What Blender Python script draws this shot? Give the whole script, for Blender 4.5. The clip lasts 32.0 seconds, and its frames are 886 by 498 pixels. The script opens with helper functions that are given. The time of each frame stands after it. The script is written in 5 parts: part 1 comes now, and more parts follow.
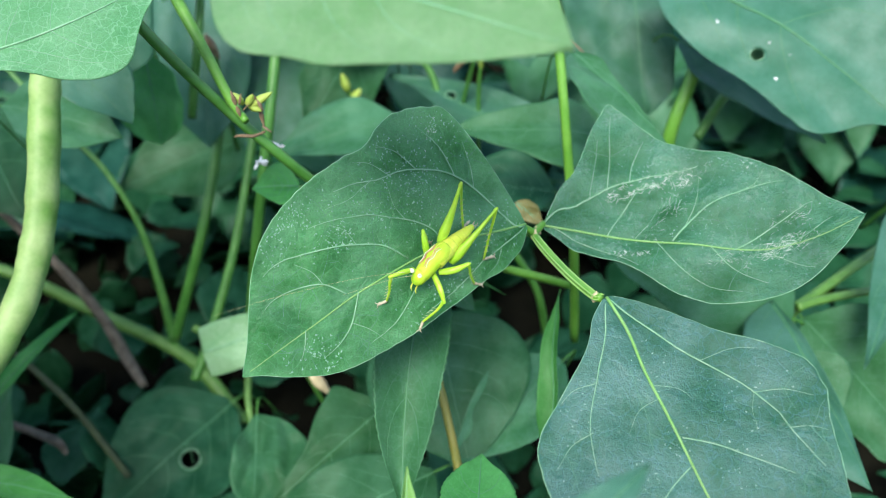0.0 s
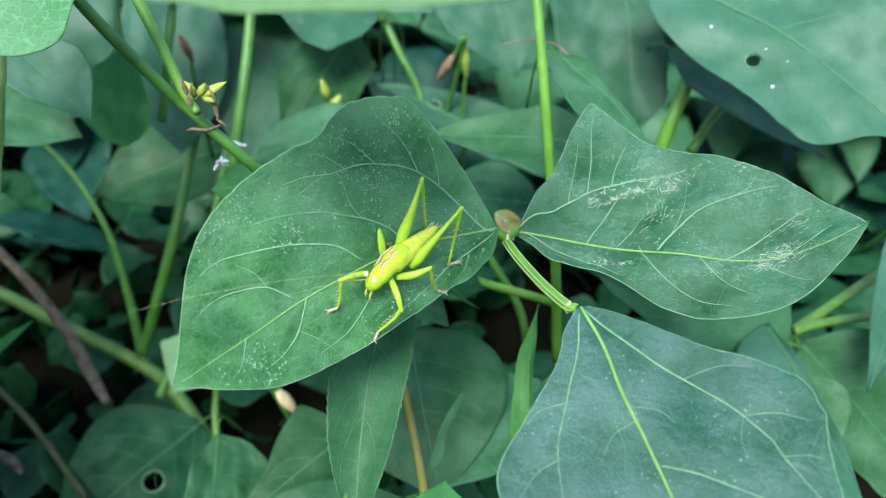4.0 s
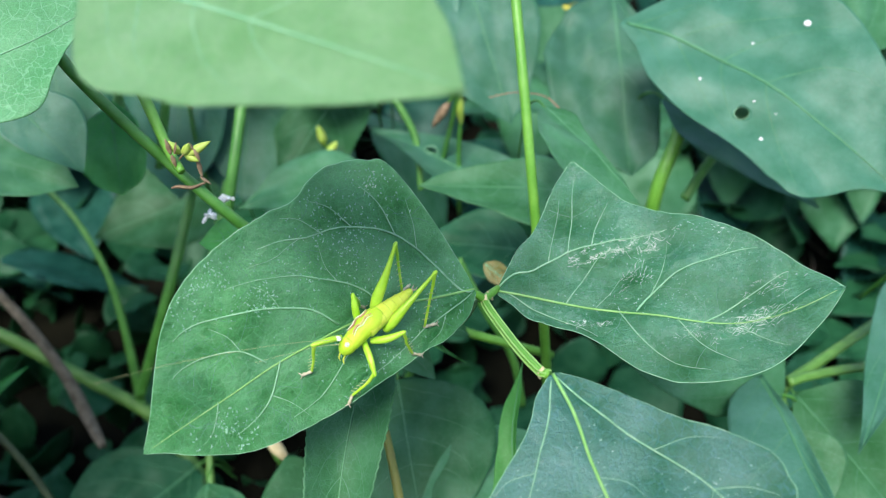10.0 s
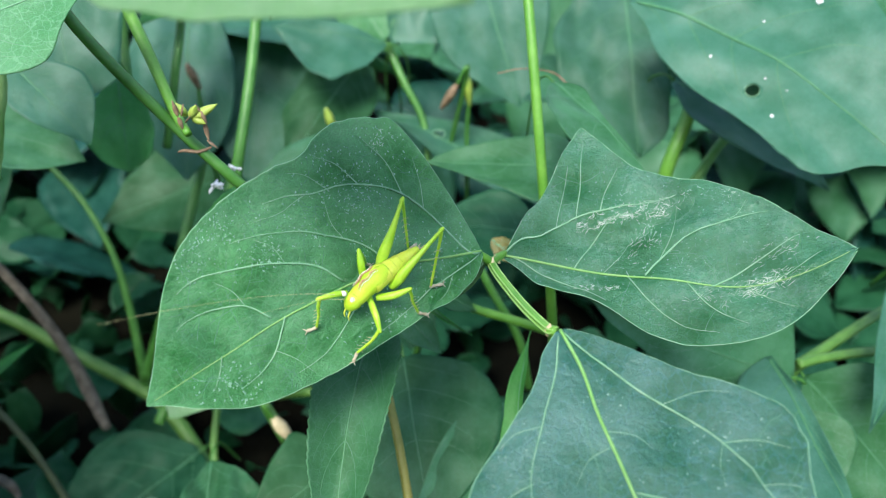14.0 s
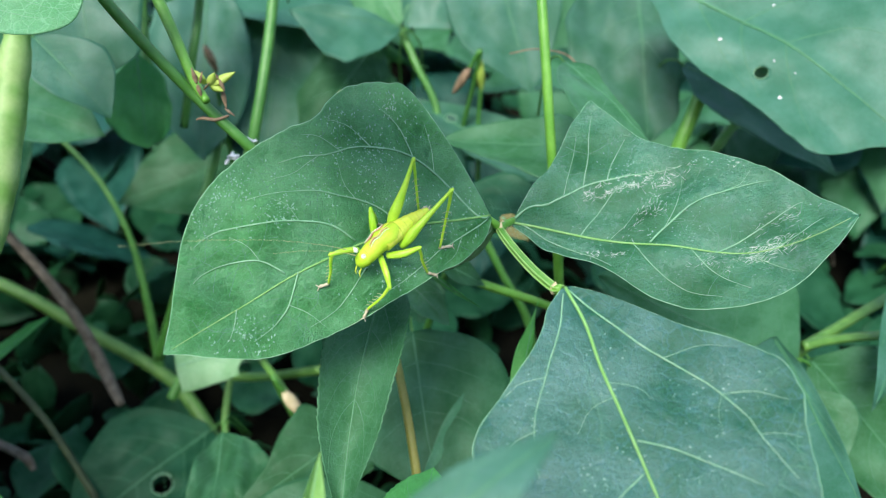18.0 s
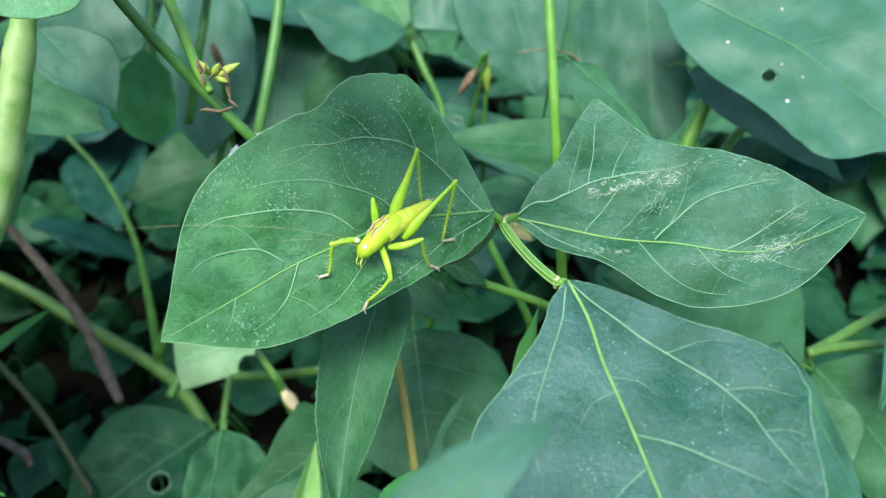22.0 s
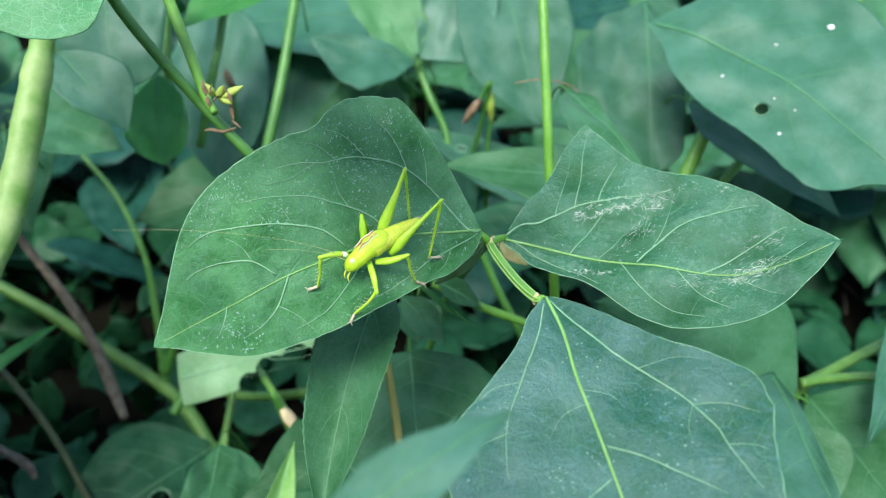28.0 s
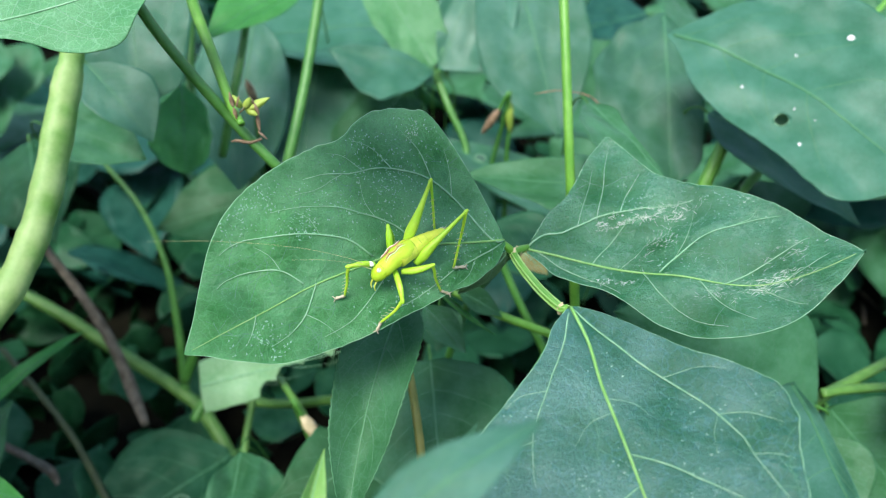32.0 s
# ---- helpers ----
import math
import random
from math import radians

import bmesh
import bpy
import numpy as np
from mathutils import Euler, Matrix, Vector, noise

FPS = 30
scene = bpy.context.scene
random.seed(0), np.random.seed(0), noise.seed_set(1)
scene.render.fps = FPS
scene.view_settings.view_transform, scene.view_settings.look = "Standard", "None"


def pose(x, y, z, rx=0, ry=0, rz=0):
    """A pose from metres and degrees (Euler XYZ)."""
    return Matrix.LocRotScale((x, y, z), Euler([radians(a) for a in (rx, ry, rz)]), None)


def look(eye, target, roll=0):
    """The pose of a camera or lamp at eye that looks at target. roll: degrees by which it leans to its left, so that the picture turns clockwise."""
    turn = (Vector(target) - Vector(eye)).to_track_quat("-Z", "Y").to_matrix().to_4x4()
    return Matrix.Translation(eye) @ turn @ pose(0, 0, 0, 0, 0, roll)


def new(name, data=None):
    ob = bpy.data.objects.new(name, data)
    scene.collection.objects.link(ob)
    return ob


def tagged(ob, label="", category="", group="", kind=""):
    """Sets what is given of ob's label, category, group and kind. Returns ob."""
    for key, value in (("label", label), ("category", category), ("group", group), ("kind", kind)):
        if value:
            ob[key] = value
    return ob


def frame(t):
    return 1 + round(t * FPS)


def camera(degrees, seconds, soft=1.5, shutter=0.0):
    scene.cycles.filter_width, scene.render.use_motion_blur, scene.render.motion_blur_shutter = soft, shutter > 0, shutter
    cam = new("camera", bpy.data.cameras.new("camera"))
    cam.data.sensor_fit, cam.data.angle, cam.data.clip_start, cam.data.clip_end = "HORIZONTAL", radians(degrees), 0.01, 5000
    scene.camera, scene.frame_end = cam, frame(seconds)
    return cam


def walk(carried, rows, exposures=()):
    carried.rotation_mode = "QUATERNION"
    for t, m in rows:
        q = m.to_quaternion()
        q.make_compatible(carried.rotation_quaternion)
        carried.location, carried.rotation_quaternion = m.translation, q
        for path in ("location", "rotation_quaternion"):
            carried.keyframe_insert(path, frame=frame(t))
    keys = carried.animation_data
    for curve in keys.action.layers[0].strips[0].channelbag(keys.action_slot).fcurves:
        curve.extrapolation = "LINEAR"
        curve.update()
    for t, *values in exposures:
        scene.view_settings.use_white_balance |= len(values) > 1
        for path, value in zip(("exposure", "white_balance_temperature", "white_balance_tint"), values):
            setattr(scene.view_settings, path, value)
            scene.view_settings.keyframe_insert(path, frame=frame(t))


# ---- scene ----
cam = camera(58, 32.0, 1.05)
PATH = [
    (0.0, -0.0210, -0.0061, 0.4932, 45.66, 0.34, -2.11),
    (0.5, -0.0201, -0.0054, 0.4902, 45.57, 0.51, -2.22),
    (1.0, -0.0170, -0.0003, 0.4836, 45.60, 0.33, -2.25),
    (1.5, -0.0099, 0.0055, 0.4769, 45.92, 0.25, -2.29),
    (2.0, -0.0091, 0.0015, 0.4766, 46.01, -0.17, -1.90),
    (2.5, -0.0107, 0.0012, 0.4794, 46.42, -0.38, -1.51),
    (4.5, -0.0107, 0.0052, 0.4734, 47.63, -0.56, -1.36),
    (5.0, -0.0124, 0.0051, 0.4771, 47.55, -0.20, -1.13),
    (5.5, -0.0143, 0.0049, 0.4771, 47.54, 0.09, -1.04),
    (6.0, -0.0105, 0.0085, 0.4773, 47.79, 0.29, -0.98),
    (6.5, -0.0099, 0.0074, 0.4744, 47.94, 0.29, -1.07),
    (7.0, -0.0076, 0.0101, 0.4756, 48.20, 0.18, -1.04),
    (7.5, -0.0052, 0.0122, 0.4758, 48.37, 0.01, -1.06),
    (8.0, -0.0061, 0.0104, 0.4777, 48.68, -0.11, -1.01),
    (8.5, -0.0015, 0.0107, 0.4829, 49.01, -0.20, -0.79),
    (9.0, -0.0018, 0.0047, 0.4813, 49.35, -0.11, -0.81),
    (9.5, -0.0013, 0.0054, 0.4797, 49.55, -0.05, -0.72),
    (10.0, -0.0009, 0.0097, 0.4811, 49.66, -0.02, -0.58),
    (10.5, -0.0008, 0.0093, 0.4804, 49.63, 0.13, -0.46),
    (11.0, 0.0019, 0.0096, 0.4778, 49.67, 0.13, -0.52),
    (11.5, 0.0003, 0.0069, 0.4772, 49.87, 0.16, -0.43),
    (12.0, 0.0017, 0.0056, 0.4748, 49.84, 0.18, -0.30),
    (12.5, 0.0027, 0.0007, 0.4696, 49.92, 0.25, -0.19),
    (13.0, -0.0000, 0.0000, 0.4700, 50.00, 0.00, 0.00),
    (13.5, -0.0011, 0.0033, 0.4712, 50.04, -0.11, 0.07),
    (15.5, 0.0004, 0.0009, 0.4662, 50.25, -0.07, 0.70),
    (16.0, -0.0021, -0.0030, 0.4659, 50.19, -0.22, 0.93),
    (16.5, -0.0051, -0.0053, 0.4646, 50.06, -0.16, 1.08),
    (17.0, -0.0039, -0.0023, 0.4629, 49.98, -0.13, 1.31),
    (17.5, 0.0008, -0.0029, 0.4655, 50.07, -0.17, 1.29),
    (18.0, -0.0002, -0.0077, 0.4660, 50.22, -0.23, 1.31),
    (18.5, -0.0000, -0.0057, 0.4654, 50.41, -0.36, 1.57),
    (19.0, -0.0024, -0.0091, 0.4653, 50.77, -0.46, 1.63),
    (19.5, -0.0041, -0.0096, 0.4661, 50.96, -0.63, 1.70),
    (20.0, -0.0042, -0.0118, 0.4622, 50.98, -0.70, 1.74),
    (20.5, -0.0022, -0.0073, 0.4635, 50.86, -0.65, 1.83),
    (21.0, -0.0030, -0.0055, 0.4617, 50.84, -0.60, 1.89),
    (21.5, -0.0032, -0.0072, 0.4610, 50.78, -0.68, 2.07),
    (22.0, 0.0003, -0.0089, 0.4614, 50.89, -0.82, 2.15),
    (22.5, 0.0017, -0.0145, 0.4626, 51.09, -0.85, 2.45),
    (23.0, 0.0041, -0.0172, 0.4629, 51.25, -1.10, 2.69),
    (23.5, 0.0037, -0.0185, 0.4626, 51.65, -0.97, 2.96),
    (24.0, 0.0033, -0.0179, 0.4622, 52.00, -1.00, 3.04),
    (24.5, 0.0040, -0.0186, 0.4617, 52.23, -1.21, 3.22),
    (25.0, 0.0028, -0.0178, 0.4624, 52.42, -1.43, 3.37),
    (25.5, 0.0026, -0.0171, 0.4627, 52.55, -1.57, 3.40),
    (27.5, 0.0062, -0.0188, 0.4635, 53.14, -1.13, 3.67),
    (28.0, 0.0089, -0.0170, 0.4628, 53.23, -1.06, 3.88),
    (28.5, 0.0101, -0.0173, 0.4628, 53.15, -0.94, 3.99),
    (29.0, 0.0095, -0.0170, 0.4640, 53.05, -0.81, 4.04),
    (29.5, 0.0094, -0.0192, 0.4632, 53.04, -0.70, 3.99),
    (30.0, 0.0092, -0.0201, 0.4632, 53.25, -0.73, 4.02),
    (30.5, 0.0051, -0.0192, 0.4625, 53.48, -0.82, 4.24),
    (31.0, 0.0043, -0.0168, 0.4639, 53.55, -0.81, 4.41),
    (31.5, 0.0058, -0.0187, 0.4647, 53.64, -0.74, 4.59),
    (32.0, 0.0058, -0.0192, 0.4647, 53.82, -0.62, 4.71),
]
walk(cam, [(t, pose(*p)) for t, *p in PATH])
cam.data.dof.use_dof = True
cam.data.dof.focus_distance = 0.215
cam.data.dof.aperture_fstop = 13.0

# ---- light: a bright, lightly clouded sky, with a veiled sun high above ----
world = bpy.data.worlds.new("sky")
scene.world = world
world.use_nodes = True
wn = world.node_tree.nodes
sky = wn.new("ShaderNodeTexSky")
sky.sky_type = "NISHITA"
sky.sun_disc = False
sky.sun_elevation = radians(60)
sky.sun_rotation = radians(200)
sky.air_density = 1.0
sky.dust_density = 1.5
sky.ozone_density = 1.0
wn["Background"].inputs["Strength"].default_value = 0.115
world.node_tree.links.new(sky.outputs["Color"], wn["Background"].inputs["Color"])

sun_data = bpy.data.lights.new("sun", "SUN")
sun_data.energy = 1.7
sun_data.angle = radians(22)
sun_data.color = (1.0, 0.98, 0.945)
sun = new("sun", sun_data)
SUN_AZ, SUN_EL = radians(200), radians(60)
sun.matrix_world = look((math.sin(SUN_AZ) * math.cos(SUN_EL) * 3, math.cos(SUN_AZ) * math.cos(SUN_EL) * 3, math.sin(SUN_EL) * 3), (0, 0, 0))
scene.view_settings.exposure = 1.57


# ---- materials ----
def node_mat(name):
    mat = bpy.data.materials.new(name)
    mat.use_nodes = True
    nt = mat.node_tree
    nt.nodes.remove(nt.nodes["Principled BSDF"])
    return mat, nt, nt.nodes["Material Output"]


def noise_node(nt, co, scale, detail=4.0, rough=0.55):
    n = nt.nodes.new("ShaderNodeTexNoise")
    n.inputs["Scale"].default_value = scale
    n.inputs["Detail"].default_value = detail
    n.inputs["Roughness"].default_value = rough
    nt.links.new(co, n.inputs["Vector"])
    return n


def ramp(nt, fac, stops):
    r = nt.nodes.new("ShaderNodeValToRGB")
    e = r.color_ramp.elements
    while len(e) < len(stops):
        e.new(0.5)
    for k, (p, c) in enumerate(stops):
        e[k].position = p
        e[k].color = (c, c, c, 1) if isinstance(c, (int, float)) else (*c, 1)
    nt.links.new(fac, r.inputs["Fac"])
    return r.outputs["Color"]


def mixed(nt, fac, a, b, mode="MIX"):
    m = nt.nodes.new("ShaderNodeMix")
    m.data_type = "RGBA"
    m.blend_type = mode
    for sock, v in ((m.inputs["Factor"], fac), (m.inputs["A"], a), (m.inputs["B"], b)):
        if isinstance(v, (int, float)):
            sock.default_value = v
        elif isinstance(v, tuple):
            sock.default_value = (*v, 1)
        else:
            nt.links.new(v, sock)
    return m.outputs["Result"]


def maths(nt, op, a, b=0.0):
    m = nt.nodes.new("ShaderNodeMath")
    m.operation = op
    for sock, v in zip(m.inputs, (a, b)):
        if isinstance(v, (int, float)):
            sock.default_value = v
        else:
            nt.links.new(v, sock)
    return m.outputs["Value"]


def leaf_material(name, dark, light, back, dust=0.3, gloss=0.42, glow=0.3, net=0.5, hue=0.02, shine=0.4, grain=0.4, relief=0.4, sheen_tint=0.05):
    """Leaf skin: blotched green, a net of fine veins, pale dust and scratches, painted sky sheen, light coming through.
    """
    mat, nt, out = node_mat(name)
    L = nt.links
    co = nt.nodes.new("ShaderNodeTexCoord").outputs["Object"]
    info = nt.nodes.new("ShaderNodeObjectInfo")
    big = noise_node(nt, co, 62.0, 4.0, 0.6)
    fine = noise_node(nt, co, 620.0, 6.0, 0.7)
    # green blotches; the paler ones also paint uneven sky sheen
    col = mixed(nt, ramp(nt, big.outputs["Fac"], ((0.36, 0.0), (0.66, 1.0))), dark, light)
    col = mixed(nt, 0.5, col, mixed(nt, fine.outputs["Fac"], (0.25, 0.25, 0.25), (0.8, 0.8, 0.8)), "OVERLAY")
    pores = noise_node(nt, co, 2300.0, 2.0, 0.6)
    col = mixed(nt, min(grain * 0.6, 0.6), col, mixed(nt, ramp(nt, pores.outputs["Fac"], ((0.34, 0.0), (0.68, 1.0))), (0.3, 0.3, 0.3), (0.74, 0.74, 0.74)), "OVERLAY")
    warp = mixed(nt, 0.0022, co, noise_node(nt, co, 300.0, 2.0).outputs["Color"], "ADD")
    nets = []
    for scale, width in ((310.0, 0.045), (820.0, 0.05)):
        v = nt.nodes.new("ShaderNodeTexVoronoi")
        v.feature = "DISTANCE_TO_EDGE"
        v.inputs["Scale"].default_value = scale
        L.new(warp, v.inputs["Vector"])
        nets.append(ramp(nt, v.outputs["Distance"], ((0.0, 1.0), (width, 0.0))))
    web = mixed(nt, 0.3, nets[0], nets[1])
    col = mixed(nt, maths(nt, "MULTIPLY", web, net * 0.8), col, (light[0] * 2.6 + 0.02, light[1] * 1.9, light[2] * 2.6 + 0.02))
    # dust, in patches, with a grey-blue film that paints sky sheen
    patch = ramp(nt, noise_node(nt, co, 55.0, 4.0, 0.6).outputs["Fac"], ((0.42, 0.0), (0.7, 1.0)))
    cells = nt.nodes.new("ShaderNodeTexVoronoi")
    cells.inputs["Scale"].default_value = 900.0
    L.new(mixed(nt, 0.001, co, noise_node(nt, co, 900.0, 2.0).outputs["Color"], "ADD"), cells.inputs["Vector"])
    chosen = ramp(nt, cells.outputs["Color"], ((0.5, 0.0), (0.52, 1.0)))
    speck = maths(nt, "MULTIPLY", ramp(nt, cells.outputs["Distance"], ((0.16, 1.0), (0.24, 0.0))), chosen)
    stretch = nt.nodes.new("ShaderNodeMapping")
    stretch.inputs["Scale"].default_value = (1.0, 3.2, 1.0)
    stretch.inputs["Rotation"].default_value = (0, 0, 0.6)
    L.new(co, stretch.inputs["Vector"])
    scratch = ramp(nt, noise_node(nt, stretch.outputs["Vector"], 520.0, 4.0, 0.7).outputs["Fac"], ((0.6, 0.0), (0.7, 1.0)))
    dusty = maths(nt, "MULTIPLY", maths(nt, "MAXIMUM", speck, scratch), patch)
    dusty = maths(nt, "MINIMUM", maths(nt, "MULTIPLY", maths(nt, "ADD", dusty, maths(nt, "MULTIPLY", patch, sheen_tint)), dust), 1.0)
    col = mixed(nt, dusty, col, (0.20, 0.37, 0.31))
    hsv = nt.nodes.new("ShaderNodeHueSaturation")
    L.new(maths(nt, "ADD", maths(nt, "MULTIPLY", info.outputs["Random"], hue), 0.5 - hue / 2), hsv.inputs["Hue"])
    L.new(maths(nt, "ADD", maths(nt, "MULTIPLY", info.outputs["Random"], 0.3), 0.85), hsv.inputs["Value"])
    L.new(col, hsv.inputs["Color"])
    p = nt.nodes.new("ShaderNodeBsdfPrincipled")
    L.new(hsv.outputs["Color"], p.inputs["Base Color"])
    L.new(maths(nt, "ADD", maths(nt, "MULTIPLY", dusty, 0.3), maths(nt, "ADD", maths(nt, "MULTIPLY", fine.outputs["Fac"], 0.14), gloss - 0.07)), p.inputs["Roughness"])
    # gloss rises in the same drifts as the paler green, imitating patchy sky sheen
    L.new(ramp(nt, big.outputs["Fac"], ((0.34, shine * 0.42), (0.68, min(shine * 1.35, 1.0)))), p.inputs["Specular IOR Level"])
    bump = nt.nodes.new("ShaderNodeBump")
    bump.inputs["Strength"].default_value = relief
    bump.inputs["Distance"].default_value = 0.0012
    hgt = maths(nt, "ADD", maths(nt, "MULTIPLY", web, -0.09), maths(nt, "MULTIPLY", fine.outputs["Fac"], 0.5))
    hgt = maths(nt, "ADD", hgt, maths(nt, "MULTIPLY", pores.outputs["Fac"], grain * 0.16))
    hgt = maths(nt, "ADD", hgt, maths(nt, "MULTIPLY", noise_node(nt, co, 160.0, 2.0).outputs["Fac"], grain))
    L.new(maths(nt, "ADD", hgt, maths(nt, "MULTIPLY", dusty, 0.4)), bump.inputs["Height"])
    L.new(bump.outputs["Normal"], p.inputs["Normal"])
    tr = nt.nodes.new("ShaderNodeBsdfTranslucent")
    L.new(mixed(nt, maths(nt, "MULTIPLY", web, 0.4), back, (back[0] * 0.6, back[1] * 0.7, back[2] * 0.6)), tr.inputs["Color"])
    L.new(bump.outputs["Normal"], tr.inputs["Normal"])
    mix = nt.nodes.new("ShaderNodeMixShader")
    mix.inputs["Fac"].default_value = glow
    L.new(p.outputs["BSDF"], mix.inputs[1])
    L.new(tr.outputs["BSDF"], mix.inputs[2])
    L.new(mix.outputs["Shader"], out.inputs["Surface"])
    return mat


def skin_material(name, a, b, scale=220.0, gloss=0.45, relief=0.0004, glow=0.0, spots=None, shine=0.5):
    """Stems, pods, insect skin, bark and soil: two colours blotched at two scales, with fine relief."""
    mat, nt, out = node_mat(name)
    L = nt.links
    co = nt.nodes.new("ShaderNodeTexCoord").outputs["Object"]
    big = noise_node(nt, co, scale, 4.0)
    fine = noise_node(nt, co, scale * 7.0, 5.0, 0.65)
    col = mixed(nt, ramp(nt, big.outputs["Fac"], ((0.35, 0.0), (0.66, 1.0))), a, b)
    col = mixed(nt, 0.3, col, mixed(nt, fine.outputs["Fac"], (0.25, 0.25, 0.25), (0.8, 0.8, 0.8)), "OVERLAY")
    if spots:
        col = mixed(nt, ramp(nt, noise_node(nt, co, scale * 4.0, 2.0).outputs["Fac"], ((0.66, 0.0), (0.7, 1.0))), col, spots)
    p = nt.nodes.new("ShaderNodeBsdfPrincipled")
    L.new(col, p.inputs["Base Color"])
    p.inputs["Roughness"].default_value = gloss
    p.inputs["Specular IOR Level"].default_value = shine
    if glow:
        p.inputs["Subsurface Weight"].default_value = glow
        p.inputs["Subsurface Radius"].default_value = (0.6, 1.0, 0.2)
        p.inputs["Subsurface Scale"].default_value = 0.002
    bump = nt.nodes.new("ShaderNodeBump")
    bump.inputs["Strength"].default_value = 0.6
    bump.inputs["Distance"].default_value = relief
    L.new(maths(nt, "ADD", big.outputs["Fac"], maths(nt, "MULTIPLY", fine.outputs["Fac"], 0.5)), bump.inputs["Height"])
    L.new(bump.outputs["Normal"], p.inputs["Normal"])
    L.new(p.outputs["BSDF"], out.inputs["Surface"])
    return mat


FLECK = skin_material("dust_fleck", (0.14, 0.34, 0.20), (0.28, 0.49, 0.34), 500.0, 0.7, 0.0001)
SCAR = skin_material("dry_scar", (0.38, 0.50, 0.40), (0.66, 0.72, 0.62), 500.0, 0.7, 0.0001)
LEAF = {
    "hero": leaf_material("leaf_dusty", (0.013, 0.112, 0.021), (0.046, 0.222, 0.060), (0.08, 0.46, 0.05), 0.32, 0.30, 0.22, 0.42, 0.0, 0.65, 0.9, 1.0, 0.45),
    "side": leaf_material("leaf_scarred", (0.009, 0.084, 0.023), (0.034, 0.166, 0.072), (0.08, 0.46, 0.05), 0.30, 0.24, 0.22, 0.4, 0.0, 1.0, 0.9, 1.0, 0.6),
    # end: bluish base paints the sky mirrored by the upturned leaflet
    "end": leaf_material("leaf_end_sky_tint", (0.009, 0.088, 0.042), (0.024, 0.132, 0.094), (0.07, 0.4, 0.06), 0.25, 0.30, 0.18, 0.6, 0.0, 0.8, 0.7, 0.8, 0.3),
    "mid": leaf_material("leaf_smooth", (0.024, 0.115, 0.038), (0.058, 0.19, 0.084), (0.08, 0.4, 0.07), 0.15, 0.46, 0.24, 0.4, 0.02, 0.26),
    "cool": leaf_material("leaf_cool", (0.032, 0.122, 0.064), (0.056, 0.165, 0.104), (0.08, 0.4, 0.12), 0.12, 0.46, 0.22, 0.25, 0.02, 0.3),
    "silver": leaf_material("leaf_silvery", (0.036, 0.138, 0.076), (0.056, 0.182, 0.110), (0.12, 0.42, 0.18), 0.1, 0.42, 0.24, 0.15, 0.01, 0.4),
    # dull: bean leaf green lowered for leaves that hang in shade
    "dull": leaf_material("leaf_shaded_dull", (0.016, 0.080, 0.026), (0.034, 0.128, 0.052), (0.05, 0.3, 0.05), 0.12, 0.44, 0.2, 0.3, 0.02, 0.22),
    "fresh": leaf_material("leaf_fresh", (0.035, 0.18, 0.04), (0.06, 0.26, 0.06), (0.13, 0.5, 0.07), 0.12, 0.44, 0.3, 0.35, 0.02, 0.24),
    # young: base colour raised to paint light shining through the blade
    "young": leaf_material("leaf_backlit", (0.12, 0.265, 0.10), (0.175, 0.325, 0.145), (0.25, 0.48, 0.19), 0.08, 0.5, 0.35, 0.3, 0.02, 0.3),
    # deep: darker still, the shade near the ground painted into the green
    "deep": leaf_material("leaf_shaded_deep", (0.008, 0.056, 0.020), (0.018, 0.094, 0.036), (0.04, 0.25, 0.04), 0.08, 0.45, 0.15, 0.2, 0.02, 0.2),
    # blue: dark bluish green that paints leaves lying in deep shade
    "blue": leaf_material("leaf_shaded_blue", (0.006, 0.048, 0.032), (0.014, 0.082, 0.054), (0.03, 0.2, 0.1), 0.12, 0.42, 0.15, 0.25, 0.02, 0.2),
    "pale": leaf_material("leaf_pale_underside", (0.07, 0.25, 0.09), (0.115, 0.33, 0.135), (0.2, 0.55, 0.18), 0.3, 0.45, 0.3, 0.8, 0.02, 0.4, 0.7, 0.7),
    "sprout": leaf_material("leaf_sprout", (0.20, 0.42, 0.11), (0.29, 0.50, 0.16), (0.4, 0.7, 0.2), 0.1, 0.5, 0.35, 0.4, 0.0, 0.3),
    "whitish": leaf_material("leaf_whitish_underside", (0.15, 0.33, 0.14), (0.24, 0.42, 0.22), (0.3, 0.5, 0.25), 0.2, 0.55, 0.3, 0.5),
    "dry": leaf_material("leaf_withered", (0.17, 0.17, 0.05), (0.26, 0.24, 0.09), (0.4, 0.36, 0.1), 0.3, 0.6, 0.25, 0.5),
}
VEIN = skin_material("vein_pale_green", (0.14, 0.35, 0.17), (0.23, 0.44, 0.25), 300.0, 0.5)
VEINLET = skin_material("veinlet_green", (0.05, 0.19, 0.085), (0.085, 0.245, 0.125), 300.0, 0.5)
VEIN_BRIGHT = skin_material("vein_yellow_green", (0.14, 0.34, 0.07), (0.20, 0.41, 0.12), 300.0, 0.45)
VEIN_DIM = skin_material("vein_green", (0.055, 0.2, 0.08), (0.075, 0.24, 0.10), 300.0, 0.5)
# stem green lowered to put shade into the colour of low stems
STEM_SHADED = skin_material("stem_shaded", (0.06, 0.17, 0.025), (0.11, 0.25, 0.045), 120.0, 0.5)
STEM = skin_material("stem_green", (0.09, 0.27, 0.025), (0.145, 0.35, 0.045), 120.0, 0.42)
STEM_DARK = skin_material("stem_dark_green", (0.04, 0.16, 0.02), (0.07, 0.22, 0.035), 120.0, 0.45)
STEM_PALE = skin_material("stem_pale_ridge", (0.20, 0.40, 0.09), (0.30, 0.48, 0.15), 200.0, 0.42)
